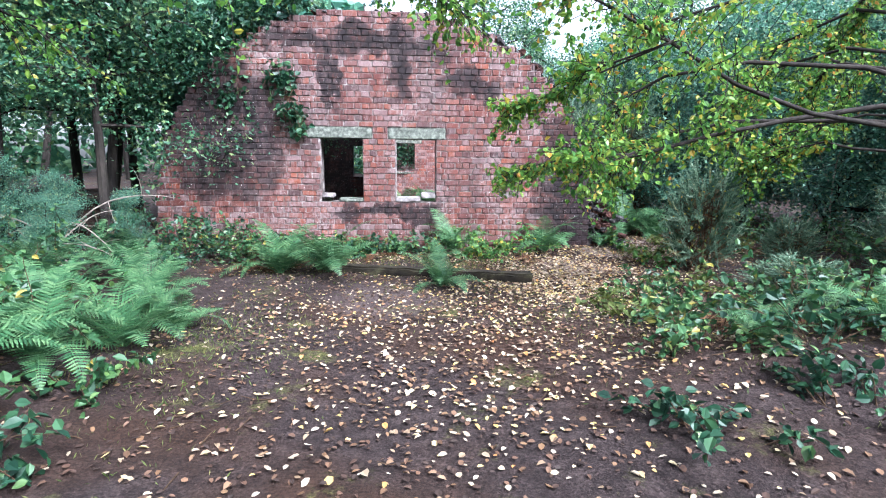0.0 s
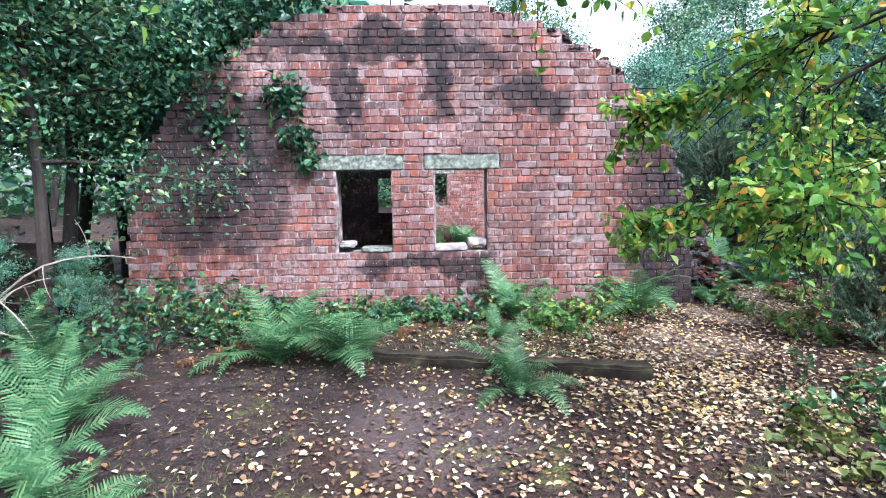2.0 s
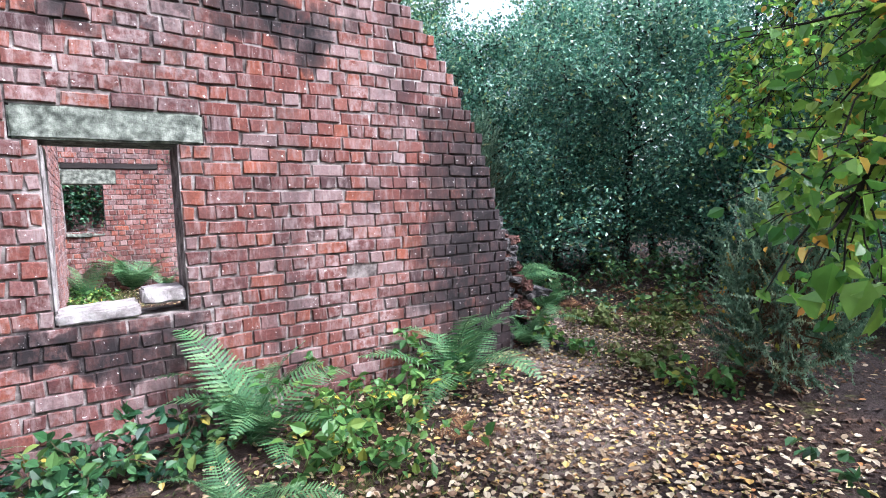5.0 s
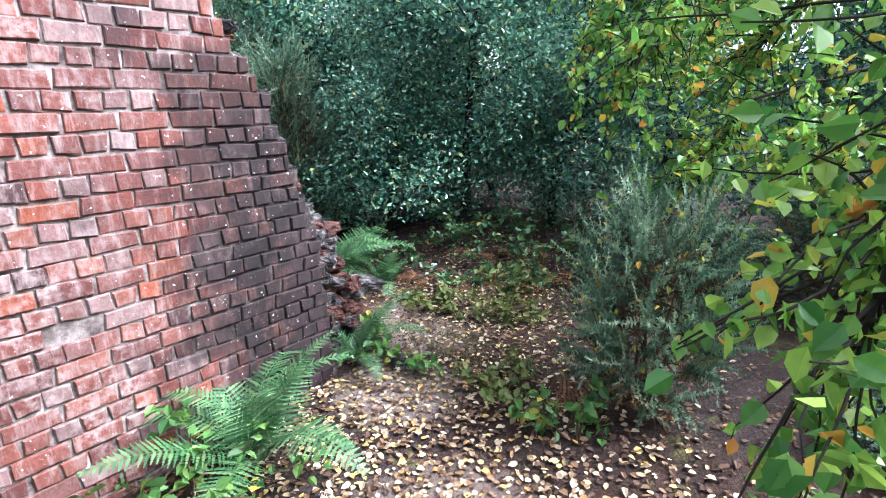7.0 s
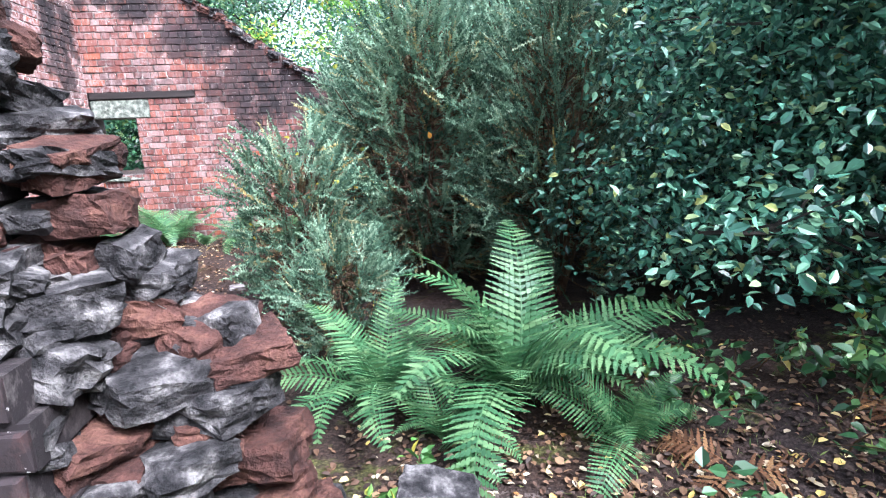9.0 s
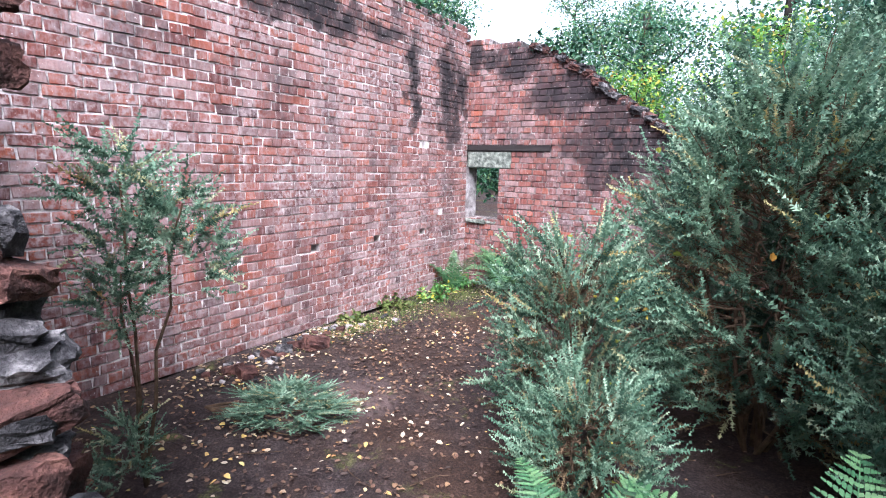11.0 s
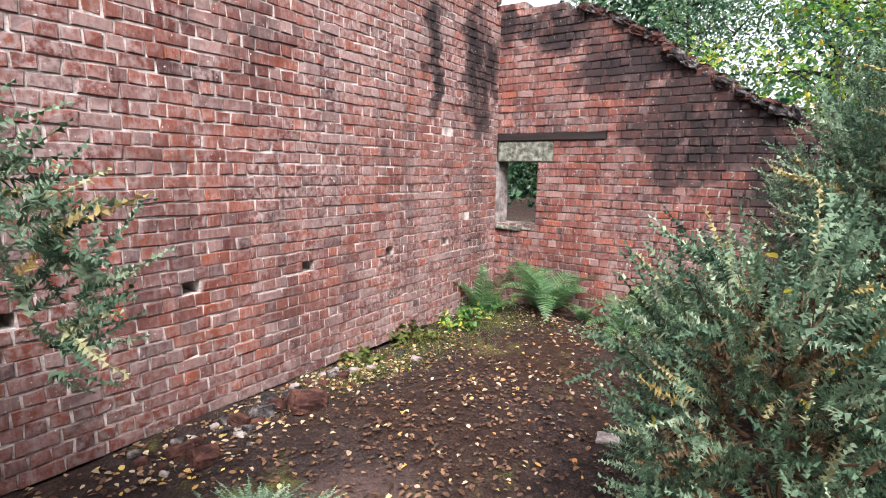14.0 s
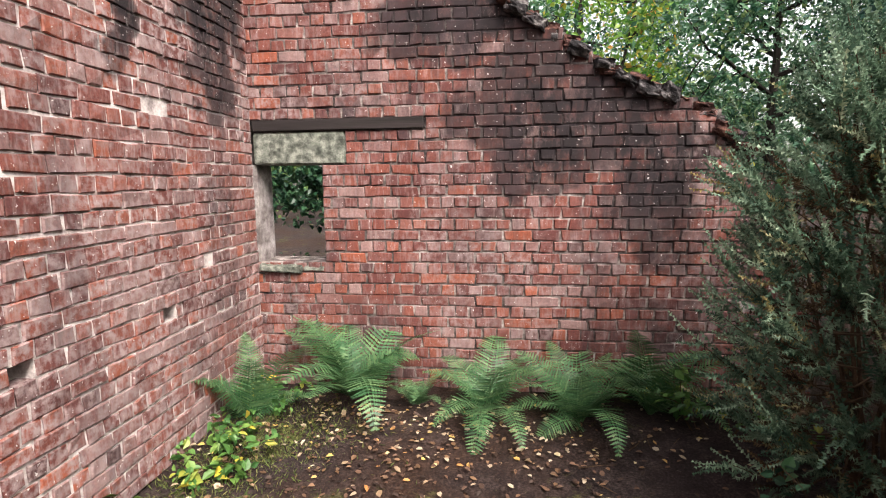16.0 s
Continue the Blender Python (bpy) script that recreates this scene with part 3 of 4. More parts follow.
for i in range(26):
    x, y = 1.22 + rng.normal(0, 0.13), 3.65 + rng.normal(0, 0.42)
    if x < 1.02:
        x = 1.02 + rng.random() * 0.2
    s = rng.uniform(0.05, 0.17) if i else 0.26
    rock("rubble_stone", (x, y, float(gz(x, y)) + s * 0.18), (s, s * 0.8, s * 0.6), BROKEN if i % 3 == 0 else STONE,
         "broken brick lump on the earth floor" if i % 3 == 0 else "grey mortar rubble on the earth floor", (rng.uniform(-20, 20), rng.uniform(-20, 20), rng.uniform(0, 90)), 100 + i)
for i in range(40):
    x, y = 1.05 + abs(rng.normal(0, 0.22)), rng.uniform(2.6, 5.4)
    s = rng.uniform(0.025, 0.07)
    rock("brick_chip", (x, y, float(gz(x, y)) + s * 0.2), (s * 1.3, s, s * 0.7), (STONE, BROKEN, PLASTER)[i % 3], "small chip of broken masonry on the earth floor", (rng.uniform(-20, 20), rng.uniform(-20, 20), rng.uniform(0, 90)), 400 + i)
rock("rubble_stone", (3.55, 4.65, 0.03), (0.15, 0.12, 0.08), PLASTER, "pale stone lying on the earth floor", (5, 3, 20), 190)
for i in range(8):
    x, y = 4.62 + rng.normal(0, 0.12), 0.15 + rng.normal(0, 0.25)
    rock("rubble_stone", (x, y, 0.04), (rng.uniform(0.1, 0.22), rng.uniform(0.1, 0.2), rng.uniform(0.08, 0.14)), STONE, "grey rubble fallen from the wall end", (0, 9, rng.uniform(0, 90)), 200 + i)


# Added black sheet: its colour stands in for the far room's shade.
slab("dark_room_sheet", 0.556, 0.572, 0.36, 7.8, 0.0, 4.05, OLD_WOOD, "black sheet added on the spine wall to darken the far room", "plaster", 0.003)


def timber_log():
    bm = bmesh.new()
    bmesh.ops.create_cube(bm, size=1)
    bmesh.ops.scale(bm, vec=(2.7, 0.19, 0.13), verts=bm.verts)
    bmesh.ops.bevel(bm, geom=bm.edges[:], offset=0.025, segments=2, affect="EDGES")
    bmesh.ops.subdivide_edges(bm, edges=[e for e in bm.edges if e.calc_length() > 0.3], cuts=28, use_grid_fill=True)
    for v in bm.verts:
        v.co += Vector(noise.noise_vector(v.co * 5)) * 0.018 + Vector(noise.noise_vector(v.co * 19)) * 0.007
    me = bpy.data.meshes.new("log")
    bm.to_mesh(me)
    bm.free()
    me.materials.append(LOG_WOOD)
    ob = new("timber_baulk", me)
    ob.matrix_basis = pose(1.55, -2.18, 0.045, 0, 0, -13)
    tagged(ob, "long rotting squared timber lying in leaf litter", "timber")


timber_log()



PEAT = plain_mat("dark_peat", [(0.35, (0.0056, 0.0035, 0.0035)), (0.6, (0.021, 0.0119, 0.0084)), (0.8, (0.063, 0.0315, 0.0175))], 9, 0.95, strength=0.9, dist=0.03)
rock("earth_bank", (-1.75, -6.35, 0.22), (1.0, 1.2, 0.75), PEAT, "dark peaty earth bank under hanging ferns", (0, 0, 20), 301, "bank")
rock("earth_bank", (-2.3, -5.3, 0.2), (1.1, 1.1, 0.6), PEAT, "dark peaty earth bank under hanging ferns", (0, 0, 50), 302, "bank")

rock("earth_bank", (-4.4, -0.5, 0.3), (2.8, 1.7, 1.3), PEAT, "dark peaty earth bank beside the ruin", (0, 0, 15), 303, "bank")

# ---- ferns ----
def frond_mesh(seed_bend, pairs=30, mat=FERN):
    """One fern frond of length 1: a bowed midrib with toothed pinnae."""
    s = Soup()
    pts, ang, p = [], radians(72), Vector((0, 0, 0))
    steps = 30
    for i in range(steps + 1):
        pts.append(p.copy())
        p = p + Vector((math.cos(ang), 0, math.sin(ang))) / steps
        ang -= radians(seed_bend) / steps * (0.5 + 1.2 * i / steps)
    tube(s, pts[::3], [0.007 * (1 - 0.8 * i / 10) for i in range(11)], 4)
    for i in range(pairs):
        q = 0.12 + 0.87 * i / (pairs - 1)
        at = q * steps
        i0 = min(int(at), steps - 1)
        base = pts[i0].lerp(pts[i0 + 1], at - i0)
        d = (pts[i0 + 1] - pts[i0]).normalized()
        ln = 0.2 * min(1, (q + 0.12) / 0.38) ** 0.8 * max(0.03, (1 - q)) ** 0.62 * 1.35
        up = Vector((0, 1, 0)).cross(d) * -1
        for side in (-1, 1):
            ax = (Vector((0, side, 0)) + d * 0.38 + up * rng.uniform(-0.12, 0.16)).normalized()
            wd = d * 0.56 * 0.87 / pairs
            teeth = 6
            top, low, mid = [], [], []
            for j in range(teeth + 1):
                u = j / teeth
                c = base + ax * ln * u + up * (-0.05 * u * u * ln)
                w = (1 - u) ** 0.7 * (1.0 if j else 0.5)
                mid.append(c)
                for rim, sg in ((top, 1), (low, -1)):
                    rim.append(c + wd * w * 0.95 * sg + ax * ln * 0.15 / teeth)
                    rim.append(c + wd * w * 0.8 * sg + ax * ln * 0.85 / teeth)
            v = [tuple(x) for x in mid + top + low]
            t = teeth + 1
            f = []
            for j in range(teeth):
                f += [[j, j + 1, t + 2 * j + 1, t + 2 * j], [j, 3 * t + 2 * j, 3 * t + 2 * j + 1, j + 1]]
            s.add(v, f)
    return s.mesh("frond", mat)


FRONDS = [frond_mesh(b) for b in (70, 95, 120, 50)]
DEAD_FRONDS = [frond_mesh(b, 16, DRY_FERN) for b in (130, 170)]


def fern(x, y, size, n, tilt=30, label="green fern clump growing in leaf litter"):
    root = tagged(new("fern"), label, "fern", "ferns")
    root.matrix_basis = pose(x, y, float(gz(x, y)))
    n = int(n * 1.35)
    for i in range(n):
        ob = part("frond", FRONDS[int(rng.integers(4))], root)
        sc = size * rng.uniform(0.75, 1.25)
        ob.matrix_basis = pose(0, 0, -0.02, rng.normal(0, 9), rng.uniform(-14, tilt), 360 * i / n + rng.normal(0, 14)) @ Matrix.Scale(sc, 4)


for x, y, size, n in ((-0.44, -1.85, 0.85, 12), (0.24, -1.95, 0.85, 12), (1.68, -2.75, 0.62, 10), (1.72, -1.35, 0.5, 8), (-0.95, -4.8, 0.8, 12), (-0.75, -4.35, 0.6, 9),
                      (-1.45, -3.3, 0.7, 10), (-1.9, -4.3, 0.8, 11), (-2.0, -5.6, 0.75, 10), (2.0, -0.4, 0.8, 12), (4.72, 0.05, 0.62, 8), (3.6, -0.35, 0.8, 9), (5.05, 2.0, 0.8, 15),
                      (5.85, 1.85, 1.08, 20), (6.25, 1.3, 0.55, 9), (5.35, 1.5, 0.5, 7), (6.5, 1.9, 0.55, 8), (1.1, 7.1, 0.7, 8), (1.85, 7.45, 0.95, 14), (2.95, 7.35, 0.72, 10),
                      (3.7, 7.35, 0.8, 12), (2.4, 7.4, 0.42, 6), (4.25, 7.5, 0.85, 9), (4.9, -5.2, 0.6, 9), (5.6, -5.0, 0.6, 8), (8.7, -0.9, 0.6, 8), (0.6, -0.3, 0.4, 6), (-2.9, -1.6, 0.6, 8), (-1.1, -5.5, 0.7, 10), (-1.6, -5.0, 0.8, 11), (-2.4, -4.9, 0.8, 10), (-2.3, -3.8, 0.8, 10), (-1.2, -3.9, 0.6, 8), (-2.0, -2.6, 0.7, 9), (-3.0, -3.0, 0.8, 10), (-3.2, -5.4, 0.8, 10), (-1.3, -6.0, 0.75, 10), (-1.9, -6.0, 0.8, 10), (-1.5, -6.7, 0.6, 8), (3.9, -5.3, 0.5, 7), (4.9, -5.5, 0.65, 9), (5.6, -5.6, 0.7, 9)):
    fern(x, y, size, n)


def dead_fern(x, y, size, n):
    """A collapsed clump of last year's bracken."""
    root = tagged(new("dead_fern"), "collapsed brown bracken lying on leaf litter", "fern", "dead bracken")
    root.matrix_basis = pose(x, y, float(gz(x, y)) + 0.02)
    for i in range(n):
        ob = part("frond", DEAD_FRONDS[i % 2], root)
        ob.matrix_basis = pose(rng.normal(0, 0.12), rng.normal(0, 0.12), 0, rng.normal(0, 25), rng.uniform(38, 62), 360 * i / n + rng.normal(0, 25)) @ Matrix.Scale(size * rng.uniform(0.7, 1.2), 4)


for x, y, size, n in ((6.9, 0.5, 0.5, 9), (7.3, -0.2, 0.5, 9), (7.6, 0.8, 0.6, 10), (6.6, 1.0, 0.5, 8), (8.1, 0.2, 0.6, 10), (0.9, -1.0, 0.5, 8), (-0.3, -1.1, 0.5, 8), (-1.0, -1.7, 0.5, 8), (3.2, -1.0, 0.4, 7),
                      (4.3, -4.4, 0.6, 9), (5.2, -4.2, 0.6, 9), (5.3, -1.7, 0.5, 8), (-1.5, -6.2, 0.6, 8), (6.1, 2.2, 0.6, 9)):
    dead_fern(x, y, size, n)


# ---- gorse ----
def plumes(p, d, ln, k=15, needle=0.042):
    """Spiny shoots from the points p along d: each a stalk with needles joined to it."""
    n = len(p)
    u = np.linspace(0, 1, k + 1)
    bow = np.array((0, 0, 1.0)) * (ln * rng.uniform(-0.05, 0.16, n))[:, None]
    stalk = p[:, None] + d[:, None] * (ln[:, None] * u)[..., None] + bow[:, None] * (u * u)[None, :, None]
    tips = []
    for _ in range(3):
        rad = unit(np.cross(np.repeat(d, k, 0), rng.normal(0, 1, (n * k, 3))))
        out = unit(rad + np.repeat(d, k, 0) * 0.8)
        nl = needle * rng.uniform(0.55, 1.15, n * k) * np.tile(1.15 - 0.75 * u[:-1], n)
        tips.append(stalk[:, :-1].reshape(-1, 3) + out * nl[:, None])
    v = np.concatenate([stalk, *(q.reshape(n, k, 3) for q in tips)], 1).reshape(-1, 3)
    i = np.arange(k)
    one = np.concatenate([np.stack([i, i + 1, i + q * k + 1], 1) for q in (1, 2, 3)])
    return v, (np.arange(n)[:, None, None] * (4 * k + 1) + one[None]).reshape(-1, 3)


def gorse_meshes(r, h, tips, stems, low=0.15, each=17):
    """Stems, green plumes and dry inner spines of a gorse bush."""
    wood, green, dry = Soup(), Soup(), Soup()
    for i in range(stems):
        a = i * 2.4
        tube(wood, wander((math.cos(a) * 0.05, math.sin(a) * 0.05, -0.03), (math.cos(a) * r * 0.5, math.sin(a) * r * 0.5, h * 0.8), h * rng.uniform(0.6, 0.8), 7, 0.12), np.linspace(0.02, 0.006, 8), 6)
    shoots, inner = [], []
    for i in range(tips):
        a, q = i * 2.39996 + rng.normal(0, 0.2), low + (1 - low) * ((i + 0.5) / tips) ** 0.85
        prof = math.sqrt(max(0.02, 1 - ((q - 0.42) / 0.6) ** 2)) if q > 0.42 else 0.72 + 0.28 * q / 0.42
        rr = r * prof * rng.uniform(0.62, 1.12)
        tip = Vector((rr * math.cos(a), rr * math.sin(a), h * q * rng.uniform(0.93, 1.05)))
        start = Vector((tip.x * 0.15, tip.y * 0.15, tip.z * 0.76))
        line = [start.lerp(tip, w) + Vector((0, 0, -0.12 * r * math.sin(math.pi * w))) + Vector(rng.normal(0, 0.018, 3)) for w in np.linspace(0, 1, 6)]
        tube(wood, line, np.linspace(0.008, 0.0025, 6), 4)
        for m in range(each):
            w = rng.uniform(0.35, 1) * 5
            b = min(int(w), 4)
            p = line[b].lerp(line[b + 1], w - b)
            d = (line[b + 1] - line[b]).normalized() * 0.8 + Vector(rng.normal(0, 0.5, 3)) + Vector((math.cos(a) * 0.5, math.sin(a) * 0.5, 0.08))
            (inner if w < 2.7 and m % 3 else shoots).append((*p, *d.normalized(), rng.uniform(0.13, 0.3) * (0.75 + 0.5 * w / 5)))
    for group, soup in ((shoots, green), (inner, dry)):
        g = np.array(group)
        g = g[g[:, 2] > 0.03]
        soup.add(*plumes(g[:, :3], g[:, 3:6], g[:, 6]))
    return wood.mesh("stems", STEM), green.mesh("spines", GORSE), dry.mesh("dry_spines", DRY_SPINE)


def gorse(x, y, meshes, scale, turn, label, yellow=0, r=0.5, h=1.0):
    root = tagged(new("gorse_bush"), label, "bush", "gorse bushes")
    root.matrix_basis = pose(x, y, float(gz(x, y)) - 0.02, 0, 0, turn) @ Matrix.Diagonal((*scale, 1))
    tagged(part("woody_stem", meshes[0], root, "brown woody stems"), kind="stuff")
    tagged(part("foliage", meshes[1], root), kind="stuff")
    tagged(part("dry_foliage", meshes[2], root, "dry brown inner spines"), kind="stuff")
    if yellow:
        s = Soup()
        leaves(s, cloud((0, 0, h * 0.6), (r, r, h * 0.42), yellow, 0.3), 0.05, 0.4, 0.75, True)
        tagged(part("caught_litter", s.mesh("caught_litter", YELLOW_LEAF), root, "yellow birch leaves caught in the spines"), kind="stuff")


G_BIG = gorse_meshes(1.0, 2.9, 190, 9, 0.1, 20)
G_MID = gorse_meshes(0.62, 1.75, 85, 6, 0.15, 15)
G_LOW = gorse_meshes(0.6, 1.1, 75, 6, 0.12, 15)
G_THIN = gorse_meshes(0.24, 0.75, 16, 3, 0.1, 11)
gorse(4.45, 3.5, G_MID, (0.9, 0.9, 0.95), 20, "straggling grey-green gorse bush with yellow leaves", 26, 0.6, 1.7)
gorse(4.8, 2.85, G_LOW, (0.7, 0.7, 0.8), 80, "low green gorse bush beside the earth path", 8)
gorse(5.6, 4.4, G_BIG, (1.12, 1.12, 1.02), 40, "tall dense grey-green gorse bush", 24, 0.9, 2.9)
gorse(5.1, 6.3, G_BIG, (0.85, 0.9, 0.92), 130, "tall dense grey-green gorse bush by the rear wall", 10, 0.9, 2.7)
gorse(6.6, 5.2, G_BIG, (1.2, 1.2, 1.22), 250, "tall dense grey-green gorse bush")
gorse(6.7, 3.5, G_BIG, (0.8, 0.85, 0.95), 300, "tall gorse bush with dry brown tips")
gorse(5.2, 5.3, G_LOW, (0.8, 0.8, 0.9), 10, "low grey-green gorse bush among taller ones")
gorse(5.4, -1.9, G_LOW, (0.8, 0.8, 1.2), 60, "gorse bush dotted with fallen yellow birch leaves", 90, 0.6, 1.1)
gorse(7.9, -2.7, G_MID, (1.0, 1.0, 0.75), 100, "dark gorse bush under birch branches", 20, 0.6, 1.5)
gorse(7.2, -1.3, G_LOW, (0.6, 0.6, 0.6), 10, "small grey-green gorse bush beside the path", 6)
gorse(5.8, -3.3, G_LOW, (0.9, 0.8, 0.4), 30, "low brown heathy bush beside the path", 10)


def thin_gorse():
    root = tagged(new("gorse_sapling"), "thin leggy gorse sapling with bare brown stems", "bush", "gorse bushes")
    root.matrix_basis = pose(2.45, 1.5, float(gz(2.45, 1.5)))
    w = Soup()
    for top in ((-0.16, 0.05, 2.0), (0.22, 0.2, 1.8), (0.05, -0.1, 1.4)):
        line = [Vector((0.02 * i % 0.05, 0, 0)).lerp(Vector(top), i / 6) + Vector(rng.normal(0, 0.015, 3)) for i in range(7)]
        line[0] = Vector((0, 0, -0.02))
        tube(w, line, np.linspace(0.014, 0.006, 7), 5)
    tagged(part("woody_stem", w.mesh("stems", STEM), root, "bare brown stems"), kind="stuff")
    for i, (dx, dy, dz, s) in enumerate(((-0.16, 0.05, 1.4, 1.0), (0.22, 0.2, 1.25, 0.9), (0.05, -0.1, 1.0, 0.7), (0.0, -0.1, 0.05, 0.6))):
        ob = tagged(part("foliage", G_THIN[1], root), kind="stuff")
        ob.matrix_basis = pose(dx, dy, dz, 0, 0, 90 * i) @ Matrix.Scale(s, 4)


thin_gorse()


def lying_branch():
    root = tagged(new("fallen_gorse_branch"), "cut gorse branch lying on the earth floor", "branch")
    w = Soup()
    for a in (-0.3, 0.0, 0.25, 0.5):
        tube(w, wander((0, 0, 0.06), (math.cos(a), math.sin(a), 0.1), 0.95, 6, 0.08, 0.01), np.linspace(0.014, 0.004, 7), 5)
    tagged(part("woody_stem", w.mesh("stems", STEM), root, "dry brown twigs"), kind="stuff")
    ob = tagged(part("foliage", G_LOW[1], root), kind="stuff")
    ob.matrix_basis = pose(0.75, 0.1, 0.02, 0, 0, 20) @ Matrix.Diagonal((0.75, 0.5, 0.27, 1))
    root.matrix_basis = pose(1.9, 2.25, float(gz(2.4, 2.4)), 0, 0, 15)


lying_branch()


# ---- trees and shrubs ----
def tree_meshes(height, crown_r, crown_low, n_leaves, size, mat, limbs=9, trunk_r=0.11, fine=False):
    wood, green = Soup(), Soup()
    line = wander((0, 0, -0.1), (rng.normal(0, 0.05), rng.normal(0, 0.05), 1), height * 0.92, 9, 0.05)
    tube(wood, line, np.linspace(trunk_r, trunk_r * 0.2, 10), 8)
    tips = []
    for i in range(limbs):
        q = crown_low + (1 - crown_low) * (i + 0.5) / limbs
        p = line[min(int(q * 9), 8)].lerp(line[min(int(q * 9) + 1, 9)], q * 9 % 1)
        a = i * 2.4 + rng.normal(0, 0.4)
        ln = crown_r * (1.1 - 0.6 * (q - crown_low) / (1 - crown_low)) * rng.uniform(0.75, 1.15)
        limb = wander(p, (math.cos(a), math.sin(a), rng.uniform(0.1, 0.6)), ln, 6, 0.16)
        tube(wood, limb, np.linspace(trunk_r * 0.38, 0.008, 7), 5)
        for w in limb[2:]:
            tips.append(w)
            twig = wander(w, rng.normal(0, 1, 3) * (1, 1, 0.6), ln * 0.4, 3, 0.2, 0.05)
            tube(wood, twig, np.linspace(0.012, 0.004, 4), 4)
            tips += twig[1:]
    tips = np.array([tuple(t) for t in tips])
    per = max(1, n_leaves // len(tips))
    pts = np.repeat(tips, per, 0) + rng.normal(0, 1, (len(tips) * per, 3)) * crown_r * np.array((0.15, 0.15, 0.12))
    leaves(green, pts, size, 0.35, 0.62, fine)
    return wood.mesh("trunk", BARK), green.mesh("crown", mat)


def tree(x, y, meshes, label, turn=0, scale=1.0, name="tree", group="woodland trees", category="tree"):
    root = tagged(new(name), label, category, group)
    root.matrix_basis = pose(x, y, float(gz(x, y)), 0, 0, turn) @ Matrix.Scale(scale, 4)
    part("trunk", meshes[0], root)
    part("crown", meshes[1], root)
    return root


T_TALL = [tree_meshes(11, 2.6, 0.3, 9000, 0.13, TREE_LEAF, 14, 0.16) for _ in range(3)]
T_SMALL = [tree_meshes(6.0, 2.0, 0.4, 11000, 0.09, TREE_LEAF, 12, 0.1) for _ in range(2)]
T_YELLOW = tree_meshes(5.5, 1.6, 0.3, 3600, 0.12, BIRCH_LEAF, 10, 0.07)
T_HOLLY = [tree_meshes(4.6, 1.5, 0.06, 21000, 0.068, HEDGE, 17, 0.08, True) for _ in range(2)]

# dark shrubs and small trees round the right-hand clearing
for x, y, s, k in ((7.75, 2.6, 0.85, 0), (8.4, 1.7, 1.0, 1), (9.6, 0.9, 1.0, 0), (10.6, -0.6, 1.05, 1), (10.4, -2.4, 1.0, 0), (8.0, 3.9, 1.1, 1), (9.3, 3.0, 1.15, 0), (11.0, 1.7, 1.2, 1),
                   (7.7, 5.6, 1.1, 0), (7.6, 7.4, 1.15, 1), (9.8, 5.4, 1.3, 0), (9.4, -3.8, 0.95, 1), (8.8, -5.6, 1.0, 0), (12.2, 3.6, 1.4, 1)):
    tree(x, y, T_HOLLY[k], "dense dark green holly shrub with glossy leaves", rng.uniform(0, 360), s, "holly_shrub", "dark shrubs", "shrub")
# dark trees over the left half
for x, y, s, k, rot in ((-3.5, -0.1, 0.9, 0, 75), (-4.4, -1.3, 0.95, 1, 250), (-2.95, -1.25, 0.8, 1, 20), (-4.0, 0.9, 0.95, 0, 30), (-5.1, 1.8, 1.0, 1, 200), (-3.1, 1.9, 0.95, 1, 80), (-2.1, 4.3, 0.85, 0, 150), (-3.4, 4.6, 1.15, 1, 300), (-2.0, 6.5, 0.8, 0, 10), (-6.3, -1.2, 1.05, 0, 260),
                        (-6.2, -4.2, 1.0, 1, 20), (-4.8, 3.4, 1.1, 0, 120)):
    tree(x, y, T_SMALL[k], "dark small woodland tree with a crooked trunk", rot, s, group="dark trees")
for x, y, s, k in ((-6.4, 0.4, 0.5, 0), (-3.4, -1.7, 0.26, 1), (-2.8, -1.0, 0.2, 0), (-4.2, -1.6, 0.3, 0), (-3.0, -2.6, 0.2, 1), (-4.4, -2.6, 0.42, 1), (-3.2, -4.2, 0.28, 0), (-5.2, -4.4, 0.45, 1), (-2.3, 3.2, 0.8, 0)):
    tree(x, y, T_HOLLY[k], "dark evergreen shrub beside the ruin", rng.uniform(0, 360), s, "evergreen_shrub", "dark shrubs", "shrub")
tree(4.6, 12.6, T_YELLOW, "young tree with bright yellow autumn leaves", 0, 1.0, group="young trees")
tree(3.0, 12.0, T_YELLOW, "young tree with bright yellow autumn leaves", 140, 0.8, group="young trees")
tree(6.6, 10.5, T_SMALL[0], "leafy green woodland tree behind the ruin", 100, 0.95)
tree(2.4, 14.0, T_SMALL[1], "leafy green woodland tree behind the ruin", 10, 1.1)
tree(9.0, 9.5, T_SMALL[0], "leafy green woodland tree behind the ruin", 220, 1.1)
for i in range(62):
    a = i * 2 * math.pi / 62 + rng.normal(0, 0.04)
    r = rng.uniform(15, 27)
    tree(2 + r * math.sin(a), 2 + r * math.cos(a), T_TALL[i % 3] if i % 4 else T_SMALL[i % 2], "tall slender woodland tree in the distance", rng.uniform(0, 360), rng.uniform(0.85, 1.25))


def far_woods():
    s = Soup()
    a = rng.uniform(0, 2 * math.pi, 26000)
    r = rng.uniform(27, 36, 26000)
    z = rng.uniform(0, 1, 26000) ** 1.3 * (5.5 + 3.0 * np.sin(a * 7) + 1.5 * np.sin(a * 17))
    leaves(s, np.stack([2 + r * np.sin(a), 2 + r * np.cos(a), z], 1), 0.75, 0.2, 0.7)
    tagged(new("far_woods", s.mesh("far_woods", TREE_LEAF)), "hazy green woodland in the distance", "woods", kind="stuff")


far_woods()


